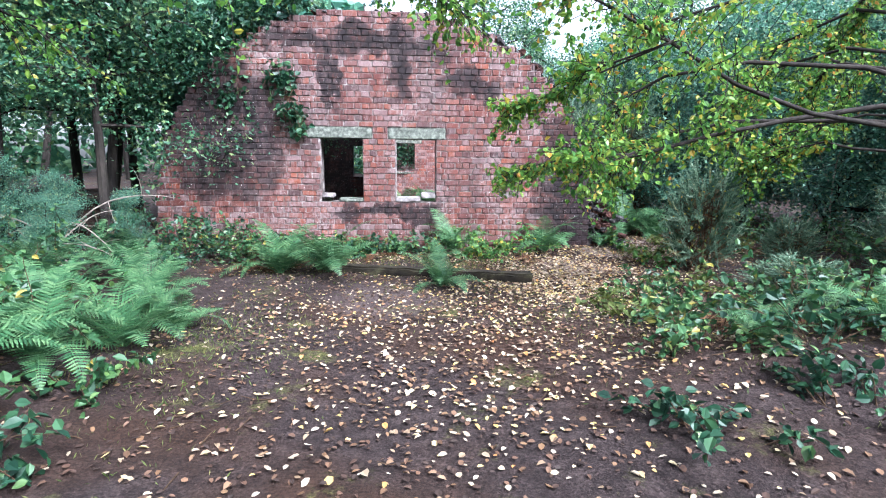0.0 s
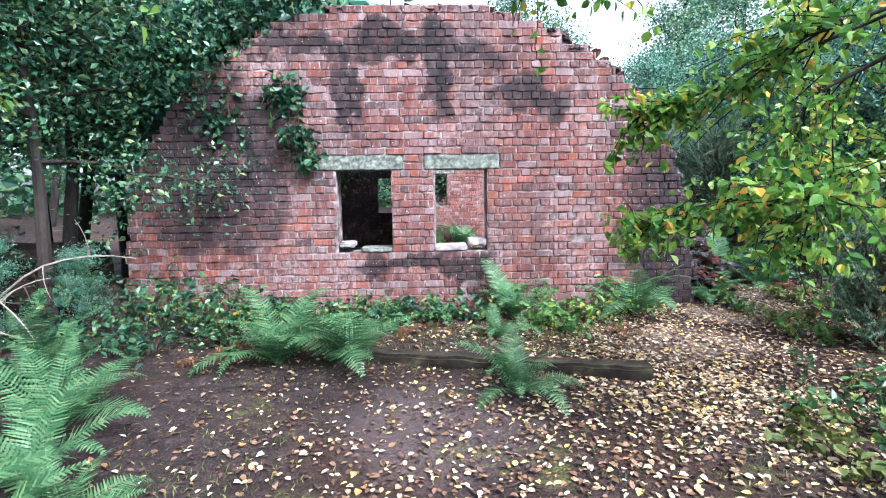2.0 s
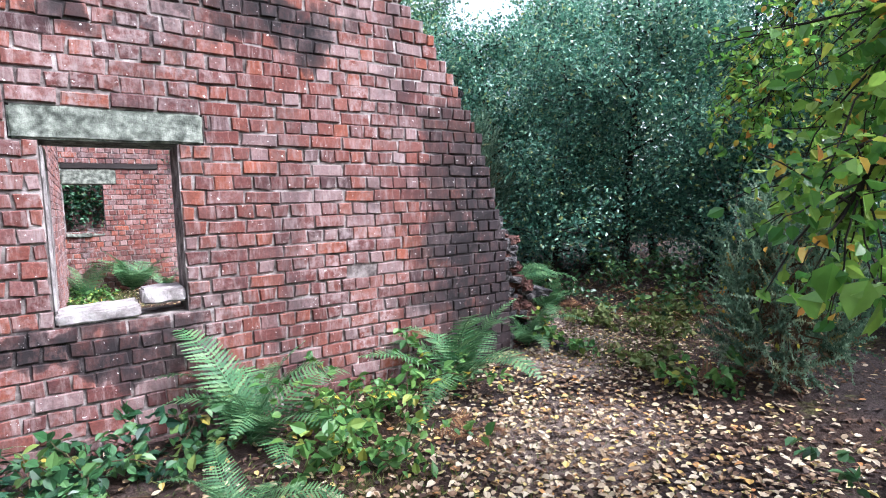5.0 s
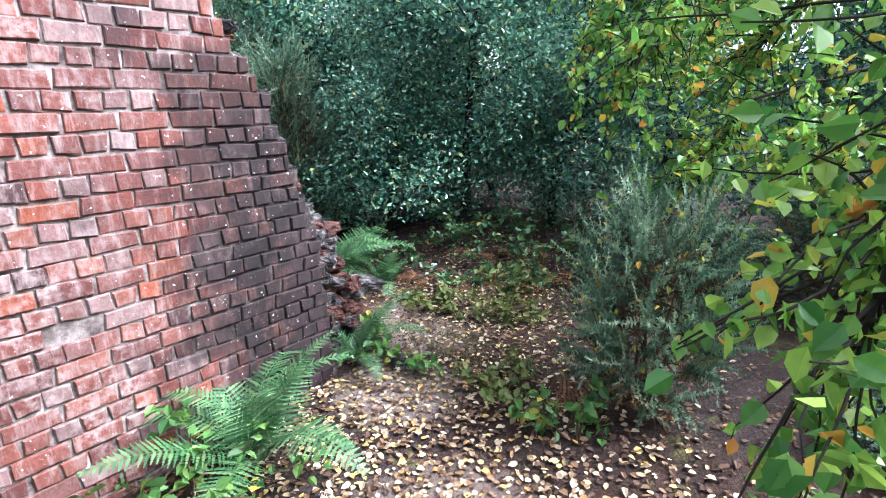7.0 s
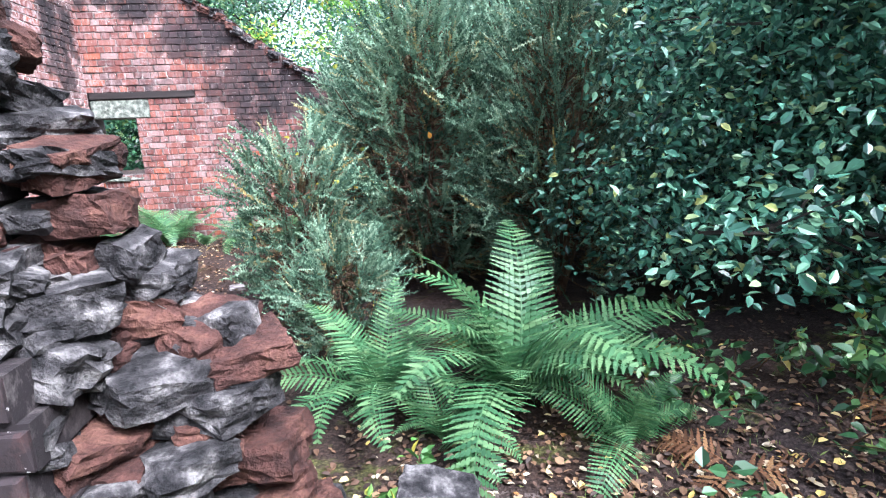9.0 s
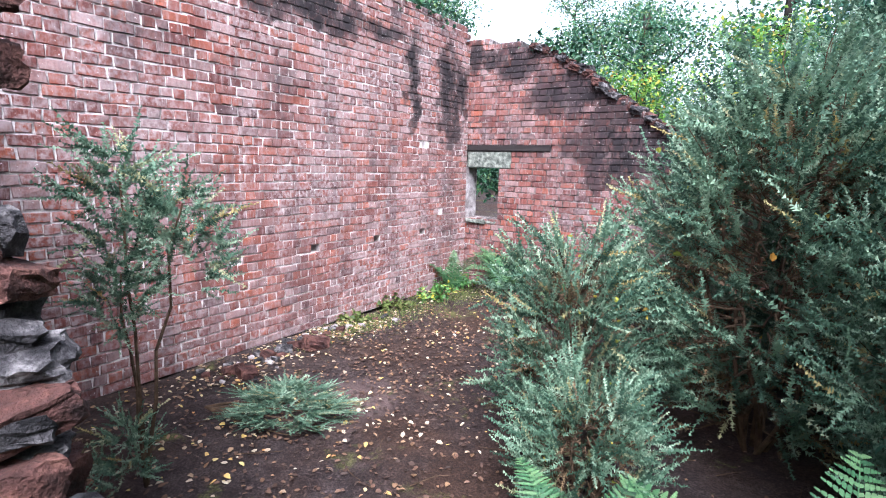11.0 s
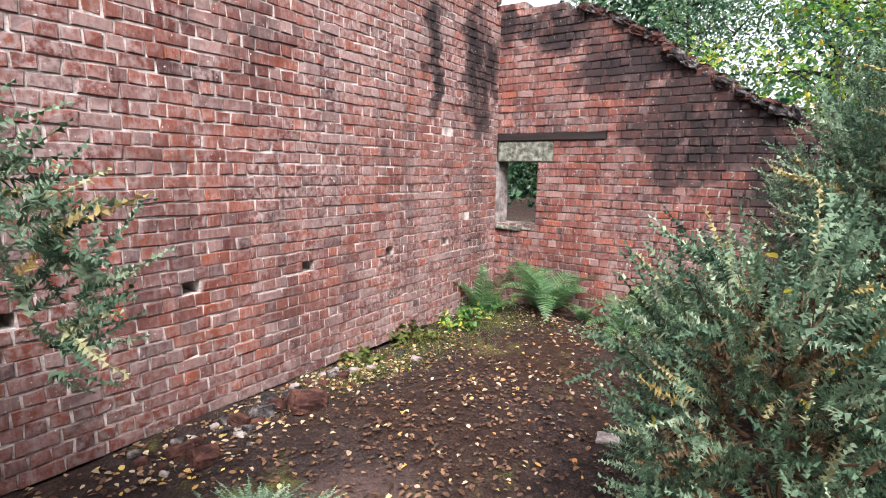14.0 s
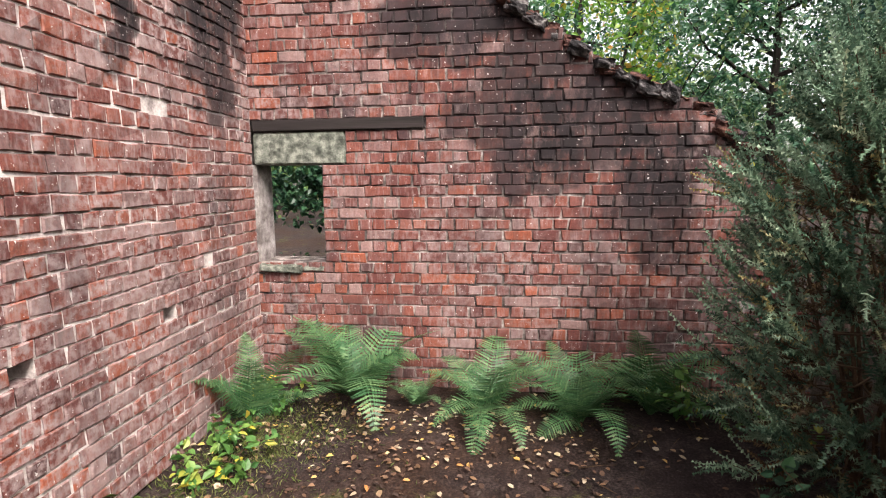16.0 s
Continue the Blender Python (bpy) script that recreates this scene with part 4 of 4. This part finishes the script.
# ---- birch over the path ----
def spray(wood, green, p, d, length, n, size=0.055, sag=0.05):
    line = wander(p, d, length, 6, 0.16, sag)
    tube(wood, line, np.linspace(0.006, 0.002, 7), 4)
    at = rng.uniform(0.15, 1, n) * 6
    pts = np.array([tuple(line[min(int(q), 5)].lerp(line[min(int(q) + 1, 6)], q % 1)) for q in at])
    leaves(green, pts + rng.normal(0, 0.02, (n, 3)), size, 0.9, 0.78, True)


def birch():
    root = tagged(new("birch_tree"), "birch tree with dark boughs and yellowing green leaves", "tree")
    wood, green = Soup(), Soup()
    base = Vector((7.5, -3.6, 0))
    trunk = [base + Vector(v) for v in ((0, 0, -0.1), (-0.05, 0.02, 1), (-0.12, 0.0, 2), (-0.1, 0.1, 3.4), (0.0, 0.2, 5), (0.1, 0.1, 6.5))]
    tube(wood, trunk, (0.1, 0.09, 0.075, 0.06, 0.045, 0.02), 9)
    boughs = [
        ([(3.5, -3.85, 1.58), (2.9, -3.8, 1.6), (2.5, -3.68, 1.5), (2.25, -3.6, 1.35)], 0.011, 24),
        ([(3.5, -4.4, 2.5), (3.0, -4.0, 2.3), (2.5, -3.65, 2.1), (2.25, -3.55, 2.0)], 0.011, 26),
        ([(7.38, -3.6, 2.2), (6.0, -3.6, 2.5), (4.8, -3.45, 2.6), (4.0, -3.2, 2.45), (3.65, -3.05, 2.2), (3.5, -3.0, 1.9)], 0.03, 46),
        ([(7.38, -3.6, 1.9), (6.0, -3.5, 2.0), (4.8, -3.3, 1.95), (4.1, -3.0, 1.8), (3.8, -2.9, 1.6), (3.65, -2.85, 1.35)], 0.028, 42),
        ([(7.4, -3.5, 2.8), (6.0, -3.6, 3.2), (4.8, -3.5, 3.2), (4.0, -3.2, 3.0), (3.5, -3.0, 2.7)], 0.028, 40),
        ([(7.38, -3.6, 2.0), (6.2, -3.55, 2.1), (5.2, -3.6, 1.98), (4.3, -3.75, 1.78), (3.5, -3.85, 1.58), (3.1, -3.95, 1.55), (2.85, -4.1, 1.6)], 0.034, 46),
        ([(7.38, -3.6, 1.8), (6.2, -3.7, 1.9), (5.2, -3.9, 2.0), (4.3, -4.15, 2.25), (3.5, -4.4, 2.5), (2.8, -4.55, 2.75), (2.2, -4.6, 3.0)], 0.03, 40),
        ([(3.5, -3.85, 1.58), (3.2, -3.75, 1.52), (3.0, -3.7, 1.45)], 0.012, 10),
        ([(3.5, -4.4, 2.5), (3.0, -4.1, 2.35), (2.85, -3.98, 2.28)], 0.013, 16),
        ([(7.38, -3.6, 2.4), (6.3, -3.1, 2.6), (6.3, -2.8, 2.7), (6.4, -2.4, 2.5), (6.5, -2.1, 2.1)], 0.03, 40),
        ([(7.4, -3.5, 3.2), (6.6, -2.8, 3.5), (6.8, -2.6, 3.6), (6.9, -2.2, 3.4), (6.9, -1.9, 2.9)], 0.03, 46),
        ([(7.4, -3.6, 1.6), (6.4, -3.1, 1.7), (6.2, -2.9, 1.75), (6.0, -2.7, 1.7), (5.8, -2.5, 1.6)], 0.02, 24),
        ([(7.4, -3.5, 3.6), (7.3, -2.4, 3.5), (6.9, -2.4, 3.4), (7.5, -1.8, 2.9), (7.5, -1.5, 2.2)], 0.03, 46),
        ([(7.38, -3.6, 2.6), (6.6, -2.6, 2.9), (6.0, -1.9, 2.7), (5.7, -1.6, 2.1)], 0.026, 46),
        ([(7.4, -3.5, 3.0), (6.8, -2.4, 3.4), (6.4, -1.6, 3.1), (6.2, -1.2, 2.4)], 0.028, 50),
        ([(7.38, -3.6, 2.0), (6.7, -2.9, 2.1), (6.2, -2.2, 1.9), (5.9, -1.9, 1.4)], 0.02, 40),
        ([(7.45, -3.5, 4.2), (6.2, -3.9, 4.4), (5.0, -4.2, 4.3), (3.8, -4.8, 4.0), (2.6, -5.0, 3.5)], 0.03, 30),
    ]
    for pts, r, n in boughs:
        pts = [Vector(p) + Vector(rng.normal(0, 0.02, 3)) for p in pts]
        tube(wood, pts, np.linspace(r, r * 0.25, len(pts)), 6)
        for _ in range(int(n * 1.5)):
            q = rng.uniform(0.25, 1) ** 0.7 * (len(pts) - 1)
            i = min(int(q), len(pts) - 2)
            p = pts[i].lerp(pts[i + 1], q - i)
            d = (pts[i + 1] - pts[i]).normalized() + Vector(rng.normal(0, 0.75, 3))
            spray(wood, green, p, d, rng.uniform(0.25, 0.75) * (0.5 if r < 0.012 else 1), int(rng.integers(9, 22)), 0.062)
    part("trunk", wood.mesh("trunk", BARK, True), root, "dark wet boughs and twigs")
    part("crown", green.mesh("crown", BIRCH_LEAF), root, "yellowing green birch leaves")


birch()


def overhang():
    """Leafy boughs that hang into the clearing from a tree on its other side."""
    root = tagged(new("beech_tree"), "young beech whose leafy boughs overhang the clearing", "tree")
    wood, green = Soup(), Soup()
    trunk = [Vector(p) for p in ((-3.4, -6.2, -0.1), (-3.35, -6.1, 1.5), (-3.3, -6.0, 3.0), (-3.2, -5.9, 4.6), (-3.2, -5.8, 6.5))]
    tube(wood, trunk, (0.1, 0.09, 0.075, 0.06, 0.03), 9)
    for pts, n in (([(-3.3, -6, 3.0), (-2.2, -5.4, 3.3), (-1.0, -4.9, 3.15), (0.0, -4.7, 2.9)], 34), ([(-3.25, -5.9, 3.8), (-1.8, -5.0, 3.9), (-0.2, -4.3, 3.6), (1.2, -4.0, 3.1), (1.8, -3.9, 2.8)], 44),
                   ([(-3.3, -6, 2.5), (-2.7, -5.0, 2.8), (-2.3, -4.2, 2.8), (-2.0, -3.5, 2.6)], 30), ([(-3.2, -5.9, 4.5), (-1.4, -5.2, 4.7), (0.6, -4.6, 4.3), (2.0, -4.2, 3.6)], 34)):
        pts = [Vector(p) for p in pts]
        tube(wood, pts, np.linspace(0.03, 0.008, len(pts)), 6)
        for _ in range(int(n * 1.7)):
            q = rng.uniform(0.2, 1) ** 0.7 * (len(pts) - 1)
            i = min(int(q), len(pts) - 2)
            p = pts[i].lerp(pts[i + 1], q - i)
            spray(wood, green, p, (pts[i + 1] - pts[i]).normalized() + Vector(rng.normal(0, 0.7, 3)), rng.uniform(0.3, 0.8), int(rng.integers(8, 18)), 0.065, 0.08)
    part("trunk", wood.mesh("trunk", BARK, True), root)
    part("crown", green.mesh("crown", leaf_mat("beech_leaf", [(0, (0.06, 0.16, 0.03)), (0.6, (0.13, 0.27, 0.045)), (0.92, (0.24, 0.36, 0.06)), (1, (0.5, 0.4, 0.06))], 0.4, 0.5)), root)


overhang()


# ---- ivy, brambles and ground plants ----
def ivy(name, pts, size, label, mat=IVY):
    s, w = Soup(), Soup()
    leaves(s, pts, size, 0.5, 0.85, True)
    root = tagged(new(name), label, "ivy")
    for q in pts[:: max(1, len(pts) // 14)]:
        tube(w, wander(q, (rng.normal(0, 0.5), 0, 1), 0.35, 4, 0.15), np.linspace(0.006, 0.003, 5), 4)
    tagged(part("woody_stem", w.mesh(name, STEM), root), kind="stuff")
    tagged(part("foliage", s.mesh(name, mat), root), kind="stuff")


def patch(cx, cy, cz, rx, ry, rz, n):
    return cloud((cx, cy, cz), (rx, ry, rz), n, 0.7)


ivy("ivy_cascade", np.concatenate([patch(-0.75, -0.1, 2.75, 0.3, 0.12, 0.35, 160), patch(-0.55, -0.12, 2.25, 0.28, 0.12, 0.22, 130), patch(-0.45, -0.12, 1.98, 0.18, 0.1, 0.12, 60)]), 0.1, "green leafy spray hanging down the brick gable")
ivy("ivy_mass", np.concatenate([patch(-2.0, -0.1, 3.35, 0.9, 0.45, 0.6, 1300), patch(-2.9, -0.05, 2.2, 0.4, 0.35, 1.1, 600), patch(-1.4, 0.05, 3.7, 0.6, 0.3, 0.35, 700), patch(-1.6, -0.04, 2.5, 0.5, 0.1, 0.5, 160), patch(-0.6, -0.05, 3.95, 0.7, 0.3, 0.2, 300)]), 0.085, "dark ivy mass over the edge of the gable")
# Foliage roof added to block light and darken the far room.
ivy("shade_canopy", np.concatenate([patch(-1.2, 2.4, 4.2, 1.7, 2.2, 0.5, 3600), patch(-1.2, 5.4, 4.3, 1.7, 2.4, 0.5, 3600), patch(-2.7, 3.5, 3.0, 0.6, 3.6, 1.4, 2400)]), 0.26, "dense dark foliage added above the far half to block light", HEDGE)
ivy("ivy_on_spine", np.concatenate([patch(0.74, 6.6, 4.35, 0.35, 1.6, 0.3, 700), patch(0.74, 3.0, 4.35, 0.3, 2.0, 0.22, 500), patch(2.6, 8.0, 3.9, 1.2, 0.3, 0.3, 350)]), 0.08, "green scrub growing along the wall top")
ivy("ivy_on_far_wall", np.concatenate([patch(0.6, 11.1, 1.9, 2.4, 0.25, 0.8, 2600), patch(0.2, 10.4, 0.3, 2.2, 0.8, 0.6, 1500)]), 0.1, "ivy hanging down the far brick wall")


def bramble(x, y, r, h, n, label, size=0.075, mat=BRAMBLE, name="bramble"):
    root = tagged(new(name), label, "bramble", "undergrowth")
    wood, green = Soup(), Soup()
    for _ in range(max(4, n // 22)):
        a, q = rng.uniform(0, 2 * math.pi), rng.uniform(0, 0.6) * r
        bx, by = q * math.cos(a), q * math.sin(a)
        line = wander((bx, by, 0), (math.cos(a) * 0.6, math.sin(a) * 0.6, 1.2), h * rng.uniform(0.7, 1.3) + r * 0.4, 6, 0.18, 0.22)
        line = [Vector((v.x, v.y, max(v.z, 0.01))) for v in line]
        tube(wood, line, np.linspace(0.005, 0.002, 7), 4)
        at = rng.uniform(0.2, 1, 22) * 6
        pts = np.array([tuple(line[min(int(k), 5)].lerp(line[min(int(k) + 1, 6)], k % 1)) for k in at])
        leaves(green, pts + rng.normal(0, 0.03, pts.shape) * (1, 1, 0.7), size, 0.2, 0.75, True, flat=0.6)
    root.matrix_basis = pose(x, y, float(gz(x, y)))
    tagged(part("woody_stem", wood.mesh("stems", STEM), root), kind="stuff")
    tagged(part("foliage", green.mesh("leaves", mat), root), kind="stuff")


B1 = "bramble with bright green and yellow leaves"
B2 = "low dark green undergrowth at the wall foot"
B3 = "low tangled green undergrowth with a few yellow leaves"
for x, y, r, h, n, lab, mat in ((-0.4, -0.65, 0.5, 0.3, 420, B3, UNDER), (0.3, -0.75, 0.5, 0.28, 420, B3, UNDER), (0.95, -0.55, 0.4, 0.25, 300, B3, UNDER), (-1.1, -0.9, 0.6, 0.4, 480, B3, UNDER), (1.5, -0.5, 0.35, 0.25, 260, B3, UNDER), (-1.9, -0.9, 0.6, 0.45, 460, B3, UNDER), (2.7, -0.75, 0.45, 0.5, 420, B1, BRAMBLE), (2.35, -1.0, 0.25, 0.3, 160, B1, BRAMBLE), (3.1, -0.4, 0.35, 0.4, 240, B1, BRAMBLE), (0.2, -0.35, 0.6, 0.25, 300, B2, IVY), (1.1, -0.3, 0.5, 0.25, 260, B2, IVY),
                                (-0.8, -0.4, 0.6, 0.35, 320, B2, IVY), (-1.8, -0.5, 0.7, 0.5, 420, B2, IVY), (-0.9, -1.3, 0.5, 0.35, 260, B3, UNDER), (-1.9, -1.4, 0.6, 0.5, 360, B2, IVY), (-2.7, -2.2, 0.7, 0.6, 460, B2, IVY), (-2.6, -3.5, 0.7, 0.6, 460, B2, UNDER),
                                (-1.5, -5.1, 0.5, 0.4, 300, B3, UNDER), (-2.6, -5.2, 0.7, 0.6, 420, B3, UNDER), (-1.25, -6.3, 0.4, 0.25, 200, B3, UNDER), (4.9, -0.3, 0.3, 0.25, 120, B1, BRAMBLE), (4.75, -1.75, 0.35, 0.25, 120, B1, BRAMBLE),
                                (7.2, 1.0, 0.6, 0.4, 120, B3, UNDER), (8.0, 0.2, 0.6, 0.45, 360, B3, UNDER), (8.6, -1.6, 0.6, 0.5, 360, B3, UNDER), (6.9, -0.1, 0.4, 0.2, 50, B3, UNDER), (7.1, 1.7, 0.3, 0.45, 120, B3, UNDER),
                                (3.9, -4.6, 0.7, 0.35, 360, B2, UNDER), (4.6, -4.9, 0.8, 0.4, 420, B2, UNDER), (5.6, -4.6, 0.8, 0.5, 420, B2, UNDER), (3.9, -3.2, 0.5, 0.3, 240, B2, UNDER), (5.0, -6.4, 0.8, 0.4, 360, B2, UNDER), (4.3, -3.9, 0.5, 0.3, 240, B2, UNDER),
                                (1.05, 5.7, 0.3, 0.14, 240, B2, GRASS), (1.15, 6.5, 0.35, 0.2, 260, B1, BRAMBLE), (1.0, 4.9, 0.2, 0.1, 160, B2, GRASS), (1.2, 7.3, 0.3, 0.3, 220, B1, BRAMBLE), (4.7, 7.2, 0.4, 0.4, 220, B2, BRAMBLE), (4.6, 5.4, 0.35, 0.5, 200, B1, IVY),
                                (5.3, 0.9, 0.3, 0.15, 100, B1, BRAMBLE), (6.6, 0.6, 0.4, 0.25, 80, B3, UNDER), (7.4, 0.3, 0.5, 0.35, 106, B3, UNDER), (6.3, -0.35, 0.4, 0.14, 200, B1, GRASS), (7.1, -0.6, 0.5, 0.3, 93, B3, UNDER),
                                (7.8, 1.3, 0.5, 0.5, 320, B3, UNDER), (6.0, 0.4, 0.35, 0.1, 200, B1, GRASS), (6.9, 0.1, 0.5, 0.15, 300, B1, GRASS), (8.3, -0.6, 0.6, 0.5, 320, B3, UNDER), (6.7, 1.4, 0.3, 0.25, 140, B3, UNDER), (8.9, 0.6, 0.6, 0.6, 320, B3, UNDER),
                                (4.6, -3.0, 0.4, 0.25, 200, B1, GRASS), (3.6, -3.9, 0.5, 0.2, 260, B1, GRASS), (5.0, -1.2, 0.3, 0.2, 160, B1, GRASS), (-3.3, -0.9, 0.6, 0.8, 420, B2, IVY), (-4.2, -1.2, 0.7, 0.8, 420, B2, IVY), (3.5, -5.2, 0.5, 0.35, 320, B2, UNDER), (4.3, -5.5, 0.5, 0.4, 320, B2, IVY), (3.9, -6.3, 0.6, 0.2, 260, B2, IVY), (2.9, -6.4, 0.5, 0.12, 160, B2, IVY), (-0.9, -6.6, 0.4, 0.2, 200, B2, IVY), (-0.7, -5.7, 0.35, 0.2, 160, B3, UNDER), (5.3, -6.0, 0.7, 0.4, 320, B2, IVY), (-0.6, 1.6, 0.5, 0.5, 260, B2, IVY), (-0.3, 3.0, 0.6, 0.6, 260, B2, IVY)):
    bramble(x, y, r, h, n, lab, mat=mat)


def dead_stems():
    root = tagged(new("dead_branch"), "pale arching dead branches among the ferns", "branch")
    s = Soup()
    for p, d, ln in (((-3.5, -1.6, 0.2), (0.5, -0.1, 1.0), 1.9), ((-3.9, -1.3, 0.3), (0.8, -0.3, 0.8), 2.2), ((-3.0, -2.2, 0.1), (-0.2, 0.1, 1), 1.2), ((-2.7, -2.4, 0.1), (-0.6, 0.2, 0.8), 1.1),
                     ((-3.3, -2.0, 0.2), (0.3, 0.3, 0.8), 1.0), ((-3.6, -2.4, 0.2), (0.4, 0.1, 0.5), 1.3)):
        line = wander(p, d, ln, 9, 0.06, 0.17)
        tube(s, line, np.linspace(0.014, 0.004, 10), 5)
        for q in line[3:8:2]:
            tube(s, wander(q, rng.normal(0, 1, 3), 0.4, 4, 0.15, 0.1), np.linspace(0.005, 0.002, 5), 4)
    tagged(part("dead_twig", s.mesh("twigs", TWIG), root), kind="stuff")


dead_stems()


def dead_stem_right():
    s = Soup()
    tube(s, wander((9.2, 0.3, 0.1), (-0.05, 0.0, 1), 2.0, 7, 0.06), np.linspace(0.018, 0.008, 8), 6)
    tube(s, wander((9.1, 0.35, 1.2), (-0.4, 0.2, 0.8), 1.0, 5, 0.1), np.linspace(0.01, 0.004, 6), 5)
    tagged(new("dead_sapling", s.mesh("dead_sapling", TWIG)), "bare pale dead sapling against the shrubs", "sapling")


dead_stem_right()


# ---- litter ----
def inside_wall(x, y):
    a = (np.abs(x - MID) < 3.8) & (y > -0.02) & (y < 0.37)
    b = (x > 0.55) & (x < 0.94) & (y > 0) & (y < 8)
    c = (x > -3) & (x < 5.6) & (y > 7.78) & (y < 8.2)
    return a | b | c


def litter(n, size, spots, name, label, mat):
    s = Soup()
    xs, ys = [], []
    for cx, cy, rx, ry, w in spots:
        k = int(n * w)
        xs.append(cx + rng.normal(0, rx, k)), ys.append(cy + rng.normal(0, ry, k))
    x, y = np.concatenate(xs), np.concatenate(ys)
    keep = ~inside_wall(x, y)
    x, y = x[keep], y[keep]
    m = len(x)
    a = rng.uniform(0, 2 * math.pi, m)
    tilt = rng.normal(0, 0.22, (m, 2))
    ln = size * rng.uniform(0.55, 1.3, m)
    w = ln * rng.uniform(0.55, 0.85, m)
    p = np.stack([x, y, gz(x, y) + rng.uniform(0.008, 0.022, m)], 1)
    d = np.stack([np.cos(a), np.sin(a), tilt[:, 0]], 1) * ln[:, None]
    q = np.stack([-np.sin(a), np.cos(a), tilt[:, 1]], 1) * w[:, None]
    up = np.stack([np.zeros(m), np.zeros(m), ln * rng.uniform(0, 0.25, m)], 1)
    v = np.stack([p - d * 0.5, p - d * 0.2 + q * 0.45 + up, p + d * 0.2 + q * 0.4 + up, p + d * 0.5, p + d * 0.2 - q * 0.4 + up, p - d * 0.2 - q * 0.45 + up], 1).reshape(-1, 3)
    f = (np.arange(m)[:, None, None] * 6 + np.array([[0, 3, 2, 1], [0, 5, 4, 3]])[None]).reshape(-1, 4)
    s.add(v, f)
    tagged(new(name, s.mesh(name, mat)), label, "leaves", kind="stuff")


litter(11500, 0.043, ((1.5, -4.2, 1.3, 1.6, 0.25), (3.3, -2.0, 0.8, 0.9, 0.27), (4.2, -0.8, 0.8, 0.7, 0.18), (2.6, -5.0, 1.0, 1.0, 0.05), (3.4, -2.9, 0.8, 0.6, 0.12), (6.4, 0.1, 1.1, 0.9, 0.2), (2.4, 2.4, 1.0, 1.0, 0.04), (2.3, 5.2, 0.9, 1.2, 0.035), (1.25, 4.2, 0.18, 1.0, 0.07), (2.4, 7.0, 1.0, 0.3, 0.04),
                     (0.5, -1.2, 1.5, 0.7, 0.06)), "fallen_leaves", "pale fallen birch leaves scattered over the earth", LITTER)
DARK_LITTER = leaf_mat("rotten_leaf", [(0, (0.0245, 0.014, 0.0112)), (0.5, (0.063, 0.0315, 0.021)), (0.85, (0.133, 0.07, 0.042)), (1, (0.21, 0.119, 0.063))], 0.7, 0.05)
litter(17000, 0.038, ((1.5, -4.2, 2.6, 2.4, 0.4), (4.5, -1.5, 2.0, 2.0, 0.3), (6.6, 0.7, 1.3, 1.0, 0.25), (2.5, 4.5, 1.2, 1.8, 0.28)), "rotting_leaves", "brown rotting leaves and twigs on the earth", DARK_LITTER)


def twigs():
    s = Soup()
    for _ in range(420):
        x, y = rng.uniform(-1.5, 6.5), rng.uniform(-6.5, 7.2)
        if inside_wall(np.array(x), np.array(y)):
            continue
        a = rng.uniform(0, 6.28)
        p = (x, y, float(gz(x, y)) + 0.012)
        tube(s, wander(p, (math.cos(a), math.sin(a), 0), rng.uniform(0.08, 0.35), 3, 0.12), np.linspace(0.004, 0.002, 4), 4)
    tagged(new("fallen_twigs", s.mesh("fallen_twigs", STEM)), "thin brown twigs lying on the ground", "twigs", kind="stuff")


twigs()


def grass():
    s = Soup()
    n = 26000
    spots = ((0.9, -1.7, 1.2, 0.5), (3.2, -3.6, 0.8, 0.6), (6.6, 0.3, 0.9, 0.7), (5.2, -0.5, 0.3, 0.5), (1.15, 5.5, 0.16, 0.9), (-0.4, -4.6, 0.4, 0.9), (4.5, -4.6, 1.0, 0.9), (7.6, -0.8, 0.8, 0.8), (2.2, -1.3, 0.6, 0.4), (1.35, 5.9, 0.22, 0.7), (1.25, 4.7, 0.16, 0.5), (1.5, 6.8, 0.3, 0.3))
    pts = np.concatenate([np.stack([cx + rng.normal(0, rx, n // 12), cy + rng.normal(0, ry, n // 12)], 1) for cx, cy, rx, ry in spots])
    pts = pts[~inside_wall(pts[:, 0], pts[:, 1])]
    p = np.concatenate([pts, gz(pts[:, 0], pts[:, 1])[:, None]], 1)
    leaves(s, p, 0.045, -0.9, 0.16)
    tagged(new("moss_and_grass", s.mesh("moss_and_grass", GRASS)), "short yellow-green grass and moss", "grass", kind="stuff")


grass()
